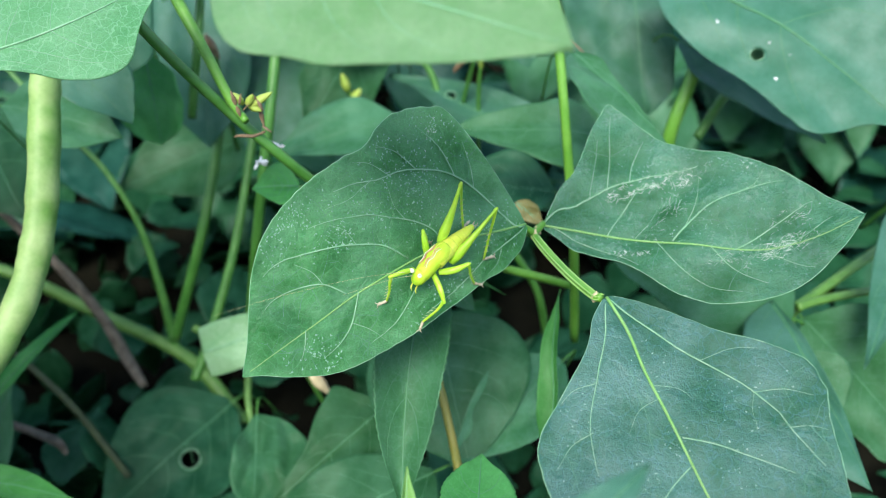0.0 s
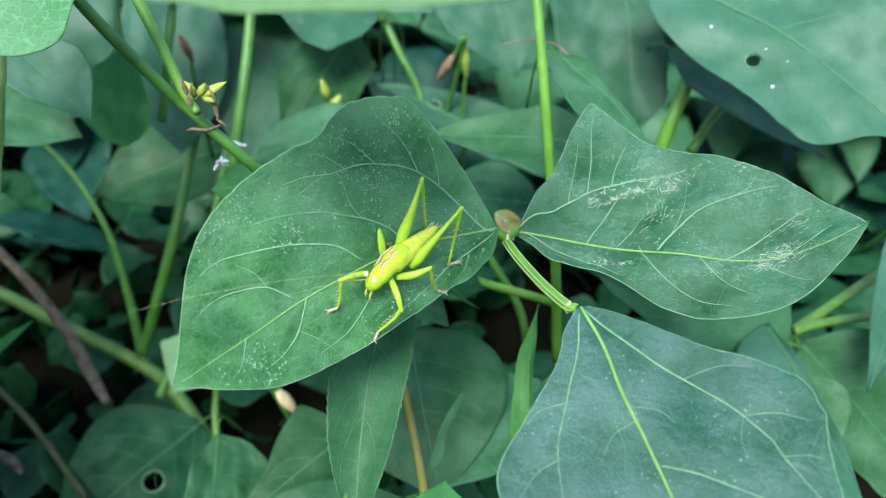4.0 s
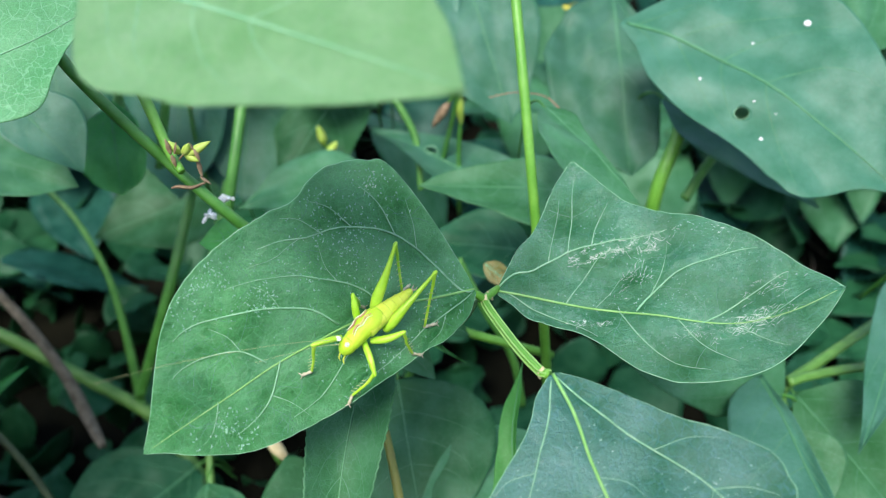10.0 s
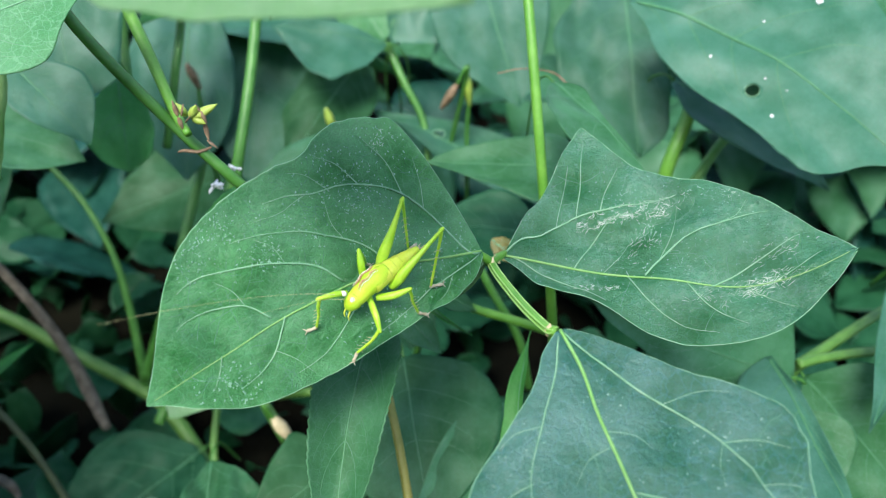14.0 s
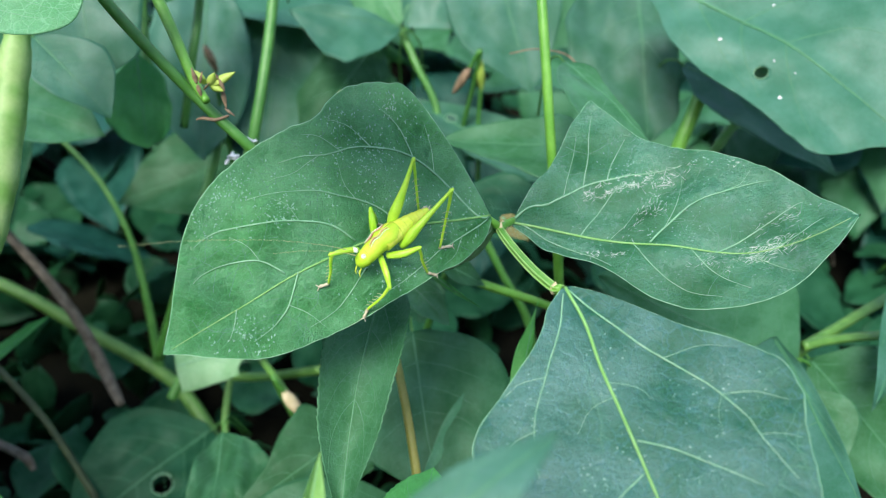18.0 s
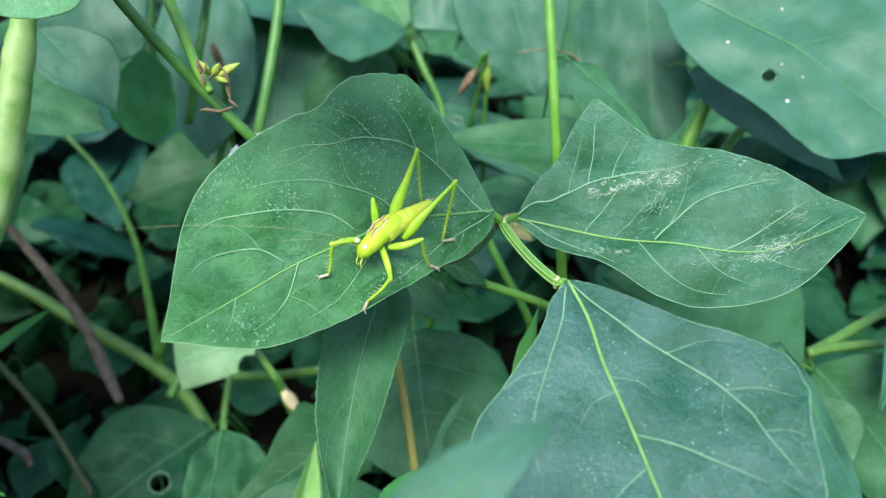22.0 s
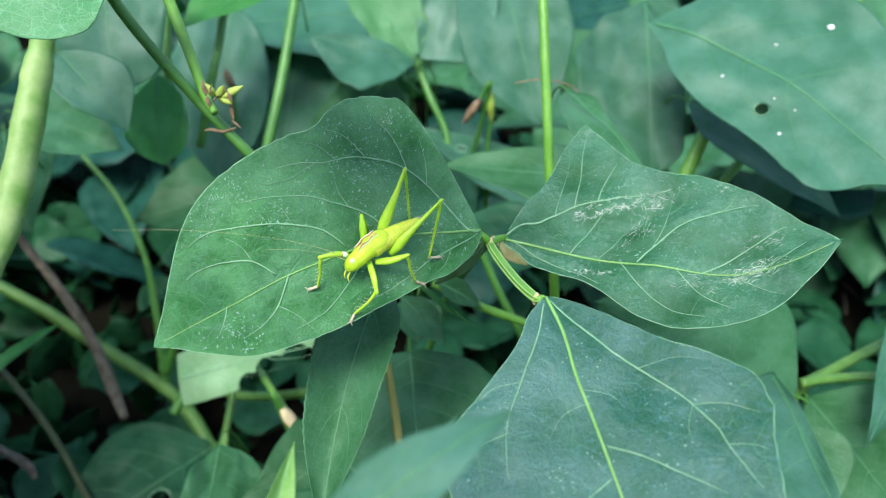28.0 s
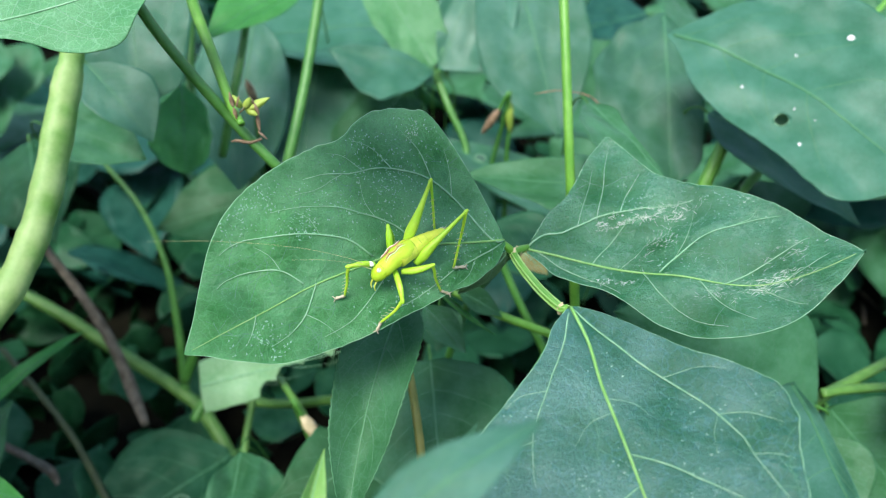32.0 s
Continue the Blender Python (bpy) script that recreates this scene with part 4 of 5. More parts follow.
def insect():
    """A wingless young bush cricket on the broad leaflet."""
    b = [Vector(p) for p in BODY]
    up = Vector(BODY_UP).normalized()
    ob = thing("bush_cricket", b[3], "bright lime green young bush cricket standing on a leaf", "insect")
    r = [p - b[3] for p in b]
    tube("abdomen", [r[2] * 0.5 + r[3] * 0.5 - up * 0.0006, r[3] - up * 0.0008, r[4] - up * 0.0006, r[5]], (0.0023, 0.0028, 0.0028, 0.0026, 0.0022, 0.0016, 0.0008), LIME_PALE, ob, "yellowish ringed abdomen", 20, 36, 1.0)
    for k in range(7):
        t = 0.22 + 0.11 * k
        c = smooth_line([r[2] * 0.5 + r[3] * 0.5 - up * 0.0006, r[3] - up * 0.0008, r[4] - up * 0.0006, r[5]], 36)
        i = int(t * 36)
        rad = at_knots((0.0023, 0.0028, 0.0028, 0.0026, 0.0022, 0.0016, 0.0008), t) * 1.012
        d = (c[i + 1] - c[i]).normalized()
        mesh_object("segment", *blob_data(c[i], d, 0.0022, (rad * 0.99, rad * 0.998, rad * 0.998, rad * 0.985), up, 20, 6), LIME_PALE, ob)
    tube("thorax", [r[1] * 0.7 + r[2] * 0.3, r[2] * 0.4 + r[3] * 0.6, r[3] * 0.6 + r[4] * 0.4], (0.0022, 0.0025, 0.0028, 0.0029, 0.0023), LIME, ob, "smooth lime green neck shield", 20, 24, 1.0)
    back = (r[3] - r[2]).normalized()
    side = back.cross(up).normalized()
    for k, sgn in enumerate((1, -1)):
        mid = [r[1] * 0.2 + r[2] * 0.8 + up * 0.00230 + side * sgn * 0.0009, r[2] * 0.8 + r[3] * 0.2 + up * 0.00280 + side * sgn * 0.0005, r[2] * 0.55 + r[3] * 0.45 + up * 0.00290 + side * sgn * 0.0010, r[2] * 0.25 + r[3] * 0.75 + up * 0.00290 + side * sgn * 0.0005, r[3] + up * 0.00270 + side * sgn * 0.0009]
        tube("saddle_stripe", mid, (0.00014, 0.00034, 0.00022, 0.00034, 0.00014), SADDLE, ob, "reddish stripe on the back", 6, 20, 0.6)
        tube("saddle_edge", [p + side * sgn * 0.0006 - up * 0.00015 for p in mid], (0.00006, 0.00016, 0.00012, 0.00016, 0.00006), IVORY, ob, "ivory line along the stripe", 6, 20, 0.6)
    tube("back_line", [r[2] * 0.6 + r[3] * 0.4 + up * 0.0026, r[3] + up * 0.00285, r[3] * 0.7 + r[4] * 0.3 + up * 0.0025], (0.0001, 0.00018, 0.0001), LIME_PALE, ob, "pale line down the back", 6, 14)
    face = (r[0] - r[2]).normalized()
    mesh_object("head", *blob_data(r[1] + (r[0] - r[1]) * 0.05 + up * 0.0003, face, 0.0044, (0.0017, 0.0021, 0.0022, 0.0021, 0.0017, 0.0010), up, 18, 20), LIME, ob, "blunt lime green head")
    for e in EYES:
        c = Vector(e) - b[3]
        d = c - r[1]
        eye = mesh_object("eye", *blob_data(c - d.normalized() * 0.0002, d, 0.0016, (0.0004, 0.0006, 0.00066, 0.0005, 0.0002), sides=12, n=10), IVORY, ob, "oval ivory eye")
        mesh_object("pupil", *blob_data(c + d.normalized() * 0.00052, d, 0.0004, (0.00016, 0.00034, 0.00024), sides=8, n=6, flat=0.5), FOOT, eye, "brownish stripe across the eye")
    for sgn in (1, -1):
        c = r[0] + face * 0.0006 + side * sgn * 0.0009
        tube("mouth_palp", [c, c + face * 0.0012 - up * 0.0006, c + face * 0.0014 - up * 0.0018], (0.0002, 0.00022, 0.0001), LIME_PALE, ob, "", 6, 8)
        tail = r[5] + (r[5] - r[4]).normalized() * 0.0002
        tube("tail_feeler", [tail, tail + (r[5] - r[4]).normalized() * 0.001 + side * sgn * 0.0006, tail + (r[5] - r[4]).normalized() * 0.0018 + side * sgn * 0.0006 + up * 0.0005], (0.0003, 0.0002, 0.00006), FOOT, ob, "", 6, 6)
    for line in ANTENNAE:
        root = Vector(line[0]) - b[3]
        feeler = tube("antenna", [Vector(p) - b[3] - root for p in line], (0.00014, 0.00005, 0.00003, 0.00003, 0.00002), SPINE, ob, "hair-thin antenna", 5, 60)
        feeler.location = root
        FEELERS.append(feeler)
    names = {"hind": ((0.0011, 0.0016, 0.00145, 0.0011, 0.0008, 0.0006, 0.0005), 0.00042, 5), "front": ((0.0008, 0.0009, 0.0008, 0.00055), 0.00042, 5), "mid": ((0.0008, 0.0010, 0.0009, 0.00055), 0.00042, 5)}
    for key, pts in LEGS.items():
        femur, thin, spines = names[key.split("_")[0]]
        words = {"hind": "long jumping leg with thick thigh", "front": "spiny front leg", "mid": "spiny middle leg"}[key.split("_")[0]]
        insect_leg(ob, words, pts, femur, thin, spines)
    return ob


three_part_leaf()
insect()
bean_pod()
flower_node(FLOWER_AT, "cluster of yellow-green buds and withered brown petals on a stem")
flower_node(UPPER_NODE, "cluster of buds and withered petals higher on the same stem")
loose_bits()

# ---- leaves behind, towards the upper right ----
leaf_thing("bean_leaf", "broad bluish-green bean leaf with a round hole and white specks", (0.0822, 0.3443, 0.3285), (0.1727, 0.2457, 0.3043), (-0.29, -0.47, 0.83), 0, ROUND, "silver", seed=1, arch=0.02, side=0.06, cup=0.04, ripple=0.035, nu=120, nv=44, holes=((0.509, -0.545, 0.0029),), specks=((0.343, -0.457, 0.0006), (0.604, -0.679, 0.0007), (0.47, 0.697, 0.0014), (0.384, 0.285, 0.0005), (0.516, -0.324, 0.0004), (0.587, -0.291, 0.0003)), veins=4, stalk=0, sides=((0.012, 0.167, 0.262, 0.307, 0.339, 0.331, 0.304, 0.253, 0.18, 0.1, 0.0), (0.012, 0.069, 0.149, 0.186, 0.208, 0.211, 0.219, 0.225, 0.21, 0.073, 0.0)))
# added to fill the hole above; its bright skin offsets the shade
leaf_thing("bean_leaf", "leaf added behind the hole, brightened against the shade there", (0.1224, 0.3313, 0.3025), (0.1496, 0.3096, 0.2933), (-0.23, -0.60, 0.77), 0.0124, ROUND, "young", seed=2, stalk=0)
leaf_thing("bean_leaf", "shaded blue-green bean leaf under a larger one", (0.1087, 0.3473, 0.2881), (0.1750, 0.3004, 0.2572), (0.11, -0.44, 0.89), 0.0188, OVATE, "cool", seed=3)
leaf_thing("bean_leaf", "smooth dull green bean leaf hanging with puckered blade", (0.0930, 0.4224, 0.3108), (0.0938, 0.3288, 0.2562), (-0.15, -0.50, 0.85), 0, OVATE, "cool", seed=4, stalk=0, arch=0.05, ripple=0.06, sides=((0.012, 0.062, 0.112, 0.13, 0.142, 0.154, 0.157, 0.158, 0.146, 0.124, 0.0), (0.012, 0.198, 0.27, 0.322, 0.356, 0.346, 0.335, 0.314, 0.276, 0.209, 0.0)))
leaf_thing("bean_leaf", "light green young bean leaf with a withered edge", (0.0421, 0.2855, 0.3200), (0.0696, 0.2294, 0.3131), (-0.01, -0.13, 0.99), 0, OVATE, "mid", seed=5, cup=0.2, sides=((0.012, 0.055, 0.086, 0.069, 0.052, 0.035, 0.031, 0.028, 0.025, 0.013, 0.0), (0.012, 0.114, 0.179, 0.231, 0.256, 0.28, 0.29, 0.287, 0.284, 0.166, 0.0)))
leaf_thing("bean_leaf", "dark blue-green bean leaf with pale midrib", (0.0110, 0.4586, 0.3187), (0.0395, 0.3781, 0.2557), (-0.02, -0.62, 0.78), 0, OVATE, "cool", seed=6, sides=((0.012, 0.124, 0.237, 0.301, 0.298, 0.295, 0.27, 0.231, 0.174, 0.11, 0.0), (0.012, 0.222, 0.274, 0.292, 0.307, 0.318, 0.314, 0.287, 0.214, 0.113, 0.0)))
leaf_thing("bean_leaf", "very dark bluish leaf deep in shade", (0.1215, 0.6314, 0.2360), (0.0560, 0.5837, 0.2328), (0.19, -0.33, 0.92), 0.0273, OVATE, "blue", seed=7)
leaf_thing("bean_leaf", "dull green bean leaf at the edge of the bushes", (0.2401, 0.4309, 0.3264), (0.2068, 0.3667, 0.2987), (0.11, -0.44, 0.89), 0.0358, OVATE, "mid", seed=8)
leaf_thing("bean_leaf", "large pale bluish bean leaf among the bushes", (-0.0301, 0.4144, 0.2754), (-0.0075, 0.4599, 0.3242), (-0.00, -0.73, 0.68), 0, ROUND, "silver", seed=9, sides=((0.012, 0.058, 0.103, 0.144, 0.176, 0.208, 0.22, 0.213, 0.206, 0.157, 0.0), (0.012, 0.393, 0.424, 0.456, 0.487, 0.467, 0.445, 0.416, 0.335, 0.254, 0.0)))
leaf_thing("bean_leaf", "light green bean leaf on a brown node", (-0.0322, 0.4091, 0.2763), (-0.0904, 0.3954, 0.2928), (0.35, -0.57, 0.75), 0, OVATE, "silver", seed=10, sides=((0.012, 0.138, 0.264, 0.331, 0.393, 0.455, 0.434, 0.396, 0.261, 0.129, 0.0), (0.012, 0.039, 0.066, 0.083, 0.094, 0.105, 0.103, 0.086, 0.069, 0.035, 0.0)))
leaf_thing("bean_leaf", "broad green bean leaf seen edge-on", (-0.0442, 0.4958, 0.2705), (-0.1658, 0.4471, 0.2705), (0.08, -0.20, 0.98), 0.0625, OVATE, "silver", seed=11)
leaf_thing("bean_leaf", "bluish bean leaf with a small dark hole", (0.0666, 0.3363, 0.2166), (-0.0395, 0.4047, 0.2361), (0.12, -0.09, 0.99), 0.0215, OVATE, "cool", seed=12, nu=70, nv=26, holes=((0.68, -0.15, 0.0035),))
leaf_thing("bean_leaf", "bright green lance-shaped bean leaf", (0.0627, 0.2875, 0.2754), (-0.0088, 0.2851, 0.2819), (0.10, -0.25, 0.96), 0, OVATE, "mid", seed=13, arch=0.04, sides=((0.012, 0.186, 0.27, 0.332, 0.295, 0.244, 0.194, 0.145, 0.097, 0.048, 0.0), (0.012, 0.159, 0.223, 0.224, 0.196, 0.17, 0.145, 0.121, 0.099, 0.059, 0.0)))
leaf_thing("bean_leaf", "dark green bean leaf below a brighter one", (0.0471, 0.3115, 0.2221), (-0.0090, 0.3156, 0.2246), (0.02, -0.27, 0.96), 0.0215, OVATE, "deep", seed=14)

# ---- leaves behind, towards the upper left ----
leaf_thing("bean_leaf", "pale dusty green bean leaf with rounded end", (-0.1598, 0.1851, 0.3799), (-0.0871, 0.2146, 0.3960), (0.05, -0.57, 0.82), 0, OVATE, "pale", seed=15, side=-0.117, cup=0.02, ripple=0.02, nu=60, nv=20, sides=((0.012, 0.109, 0.206, 0.266, 0.326, 0.346, 0.344, 0.31, 0.256, 0.151, 0.0), (0.012, 0.066, 0.073, 0.081, 0.122, 0.187, 0.234, 0.219, 0.106, 0.051, 0.0)))
leaf_thing("bean_leaf", "pale grey-green bean leaf hanging tip down", (-0.1686, 0.3453, 0.3570), (-0.1546, 0.2957, 0.3034), (0.31, -0.66, 0.69), 0, OVATE, "silver", seed=16, arch=0.06, sides=((0.012, 0.197, 0.347, 0.347, 0.347, 0.342, 0.323, 0.304, 0.285, 0.249, 0.0), (0.012, 0.183, 0.332, 0.35, 0.368, 0.379, 0.373, 0.368, 0.329, 0.274, 0.0)))
leaf_thing("bean_leaf", "dull green bean leaf with ragged edge", (-0.2150, 0.3128, 0.2828), (-0.1562, 0.2933, 0.2776), (-0.01, -0.29, 0.96), 0, OVATE, "mid", seed=17, sides=((0.012, 0.212, 0.256, 0.26, 0.263, 0.264, 0.226, 0.188, 0.148, 0.074, 0.0), (0.012, 0.087, 0.162, 0.237, 0.271, 0.288, 0.291, 0.254, 0.198, 0.095, 0.0)))
leaf_thing("bean_leaf", "fresh green small bean leaf", (-0.1531, 0.3402, 0.2936), (-0.1472, 0.3118, 0.2588), (0.29, -0.72, 0.63), 0, OVATE, "fresh", seed=18, sides=((0.012, 0.106, 0.2, 0.256, 0.267, 0.279, 0.29, 0.275, 0.248, 0.183, 0.0), (0.012, 0.108, 0.205, 0.301, 0.326, 0.344, 0.362, 0.362, 0.302, 0.218, 0.0)))
leaf_thing("bean_leaf", "bright green bean leaf over the bushes", (-0.1049, 0.3973, 0.3275), (-0.1434, 0.3551, 0.3112), (-0.05, -0.32, 0.95), 0.0203, OVATE, "fresh", seed=19)
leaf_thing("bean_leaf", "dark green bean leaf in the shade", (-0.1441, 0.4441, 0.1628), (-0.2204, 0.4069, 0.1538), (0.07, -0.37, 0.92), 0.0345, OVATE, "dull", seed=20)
leaf_thing("bean_leaf", "dull green bean leaf lying flat", (-0.0319, 0.3493, 0.2426), (-0.0984, 0.3232, 0.2421), (0.08, -0.23, 0.97), 0.0196, OVATE, "mid", seed=21)
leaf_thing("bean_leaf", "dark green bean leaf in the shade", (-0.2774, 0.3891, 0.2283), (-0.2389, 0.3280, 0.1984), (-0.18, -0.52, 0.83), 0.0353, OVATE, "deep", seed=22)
leaf_thing("bean_leaf", "blue-green bean leaf far in the bushes", (-0.1575, 0.4941, 0.2406), (-0.1032, 0.4433, 0.2055), (0.16, -0.44, 0.88), 0.0353, OVATE, "cool", seed=23)
leaf_thing("bean_leaf", "small bright green bean leaf by the stem", (-0.0694, 0.2364, 0.2928), (-0.0872, 0.2330, 0.2949), (0.15, -0.14, 0.98), 0.0109, OVATE, "fresh", seed=24)

leaf_thing("bean_leaf", "pale grey-green bean leaf lapping over a larger one", (-0.1714, 0.2906, 0.3250), (-0.1417, 0.2743, 0.2974), (0.37, -0.57, 0.73), 0, OVATE, "silver", seed=50, ripple=0.02, sides=((0.012, 0.155, 0.249, 0.328, 0.370, 0.390, 0.370, 0.310, 0.220, 0.120, 0.0), (0.012, 0.136, 0.225, 0.281, 0.286, 0.261, 0.231, 0.174, 0.116, 0.058, 0.0)))
leaf_thing("bean_leaf", "broad dull blue-green bean leaf behind the stems", (-0.1459, 0.4452, 0.2906), (-0.1418, 0.3634, 0.2172), (0.21, -0.65, 0.73), 0, OVATE, "cool", seed=51, sides=((0.012, 0.112, 0.176, 0.203, 0.23, 0.234, 0.222, 0.21, 0.173, 0.086, 0.0), (0.012, 0.184, 0.243, 0.261, 0.279, 0.279, 0.253, 0.228, 0.202, 0.101, 0.0)))
leaf_thing("bean_leaf", "broad slate-green bean leaf behind the stems", (-0.1097, 0.4706, 0.2718), (-0.1095, 0.3705, 0.2108), (0.15, -0.51, 0.84), 0, OVATE, "cool", seed=52, sides=((0.012, 0.137, 0.262, 0.331, 0.352, 0.373, 0.349, 0.313, 0.277, 0.162, 0.0), (0.012, 0.118, 0.205, 0.213, 0.221, 0.229, 0.206, 0.182, 0.158, 0.088, 0.0)))
leaf_thing("bean_leaf", "bright yellowish-green young bean leaf at a brown node", (-0.0334, 0.4144, 0.2760), (-0.0683, 0.4414, 0.3180), (0.21, -0.74, 0.65), 0, OVATE, "pale", seed=53, sides=((0.012, 0.108, 0.204, 0.269, 0.282, 0.294, 0.307, 0.291, 0.273, 0.236, 0.0), (0.012, 0.167, 0.274, 0.296, 0.319, 0.342, 0.337, 0.3, 0.262, 0.183, 0.0)))
leaf_thing("bean_leaf", "dim green bean leaf in the shade of the bushes", (-0.0490, 0.4317, 0.2570), (-0.0865, 0.3626, 0.2265), (0.16, -0.47, 0.87), 0, OVATE, "dull", seed=56, sides=((0.012, 0.121, 0.231, 0.27, 0.283, 0.295, 0.307, 0.288, 0.244, 0.192, 0.0), (0.012, 0.107, 0.202, 0.231, 0.227, 0.222, 0.218, 0.205, 0.137, 0.068, 0.0)))

# ---- leaves below ----
leaf_thing("bean_leaf", "pale underside of a bean leaf with worn edge", (-0.1366, 0.2541, 0.1693), (-0.0422, 0.2585, 0.2042), (-0.23, -0.67, 0.71), 0.0137, BROAD, "whitish", seed=25, cup=-0.1, stalk=0, nu=64, nv=20, holes=((0.4, -1.0, 0.006), (0.52, -0.95, 0.009), (0.66, -0.8, 0.008), (0.8, -0.8, 0.006)))
leaf_thing("weed_leaf", "narrow toothed green weed leaf hanging down", (-0.0224, 0.1733, 0.2982), (-0.0302, 0.1120, 0.2665), (0.04, -0.46, 0.89), 0.0115, SPEAR, "mid", seed=26, side=-0.03, teeth=26, nu=104, nv=14, cup=0.45, veins=4, group='weed leaves', stalk=0)
leaf_thing("bean_leaf", "broad round green bean leaf low in the shade", (-0.0175, 0.2288, 0.2236), (-0.0046, 0.1644, 0.1959), (-0.10, -0.41, 0.91), 0.0352, ROUND, "dull", seed=27, cup=0.05)
leaf_thing("bean_leaf", "round-tipped green bean leaf low in the shade", (0.0378, 0.2091, 0.2115), (-0.0138, 0.1672, 0.1985), (0.07, -0.38, 0.92), 0.0180, OVATE, "mid", seed=28)
leaf_thing("bean_leaf", "green bean leaf with folded base near the ground", (-0.1037, 0.2152, 0.1704), (-0.0996, 0.1629, 0.1620), (0.11, -0.15, 0.98), 0, OVATE, "dull", seed=29, ripple=0.08, sides=((0.012, 0.257, 0.347, 0.437, 0.462, 0.479, 0.496, 0.513, 0.345, 0.172, 0.0), (0.012, 0.081, 0.131, 0.167, 0.191, 0.202, 0.214, 0.187, 0.125, 0.062, 0.0)))
leaf_thing("bean_leaf", "grey-green bean leaf with a white spot", (-0.0394, 0.2077, 0.1857), (-0.0911, 0.1592, 0.1812), (0.14, -0.24, 0.96), 0, OVATE, "dull", seed=30, sides=((0.012, 0.253, 0.269, 0.285, 0.267, 0.245, 0.221, 0.186, 0.151, 0.08, 0.0), (0.012, 0.157, 0.302, 0.281, 0.244, 0.184, 0.121, 0.09, 0.06, 0.03, 0.0)))
leaf_thing("weed_leaf", "small oval toothed weed leaf", (-0.0096, 0.0964, 0.2742), (-0.0053, 0.1280, 0.2720), (0.08, 0.06, 0.99), 0.0115, ROUND, "fresh", seed=31, teeth=18, nu=72, group='weed leaves', stalk=0)
leaf_thing("grass_blade", "upright pale green folded grass blade", (0.0221, 0.1439, 0.2451), (0.0294, 0.1957, 0.2731), (-0.70, -0.26, 0.67), 0.0042, BLADE, "fresh", seed=32, cup=0.6, veins=0, group='grass blades', stalk=0)
leaf_thing("grass_blade", "green grass blade leaning over the stems", (-0.2297, 0.2221, 0.1782), (-0.1946, 0.2638, 0.1941), (0.07, -0.41, 0.91), 0.0041, BLADE, "fresh", seed=33, cup=0.4, veins=0, group='grass blades', stalk=0)
leaf_thing("bean_leaf", "bean leaf near the ground with holes, shade in its dark green", (-0.1464, 0.2922, 0.0703), (-0.2160, 0.2201, 0.0573), (0.17, -0.33, 0.93), 0.0395, OVATE, "deep", seed=34, nu=60, nv=20, holes=((0.4, 0.25, 0.006),))
leaf_thing("bean_leaf", "green bean leaf low beside the stems", (-0.2652, 0.2031, 0.1013), (-0.2402, 0.2561, 0.1500), (-0.18, -0.62, 0.77), 0.0180, OVATE, "mid", seed=35)
leaf_thing("bean_leaf", "bright green bean leaf low beside the stems", (-0.2203, 0.1707, 0.1956), (-0.1594, 0.1519, 0.2097), (-0.14, 0.27, 0.95), 0.0083, OVATE, "fresh", seed=36)
leaf_thing("weed_leaf", "thin pointed weed leaf", (-0.0147, 0.2165, 0.2744), (0.0092, 0.2012, 0.2649), (-0.36, -0.83, 0.44), 0.0013, BLADE, "fresh", seed=37, cup=0.5, veins=0, group='weed leaves', stalk=0)
leaf_thing("weed_leaf", "drooping pointed weed leaf", (-0.0196, 0.2201, 0.2612), (-0.0015, 0.2068, 0.2495), (0.08, -0.60, 0.80), 0.0062, LANCE, "mid", seed=38, arch=0.12, veins=2, group='weed leaves')
leaf_thing("weed_leaf", "small rounded weed leaf", (-0.0146, 0.2373, 0.2470), (-0.0139, 0.2223, 0.2344), (0.16, -0.63, 0.76), 0.0103, ROUND, "dull", seed=39, veins=2, group='weed leaves')
leaf_thing("weed_leaf", "dark green pointed weed leaf", (-0.0058, 0.2278, 0.2630), (0.0122, 0.2263, 0.2523), (0.45, -0.39, 0.80), 0.0055, OVATE, "dull", seed=40, veins=2, group='weed leaves')
leaf_thing("bean_leaf", "withered yellow-brown bean leaf", (0.0182, 0.2503, 0.2690), (0.0300, 0.2450, 0.2605), (0.18, -0.67, 0.72), 0.0045, OVATE, "dry", seed=41, ripple=0.1, stalk=0)
leaf_thing("bean_leaf", "yellow-green young leaf under a larger leaf", (0.0121, 0.1770, 0.3223), (-0.0037, 0.1728, 0.3070), (0.28, -0.96, -0.02), 0.0026, LANCE, "young", seed=42, veins=2, stalk=0)

leaf_thing("bean_leaf", "broad grey-green bean leaf low over the soil", (-0.0196, 0.1745, 0.1818), (-0.0866, 0.1351, 0.1910), (0.23, -0.17, 0.96), 0, OVATE, "dull", seed=55, sides=((0.012, 0.172, 0.197, 0.218, 0.233, 0.223, 0.212, 0.198, 0.132, 0.066, 0.0), (0.012, 0.093, 0.174, 0.219, 0.255, 0.266, 0.267, 0.245, 0.212, 0.134, 0.0)))

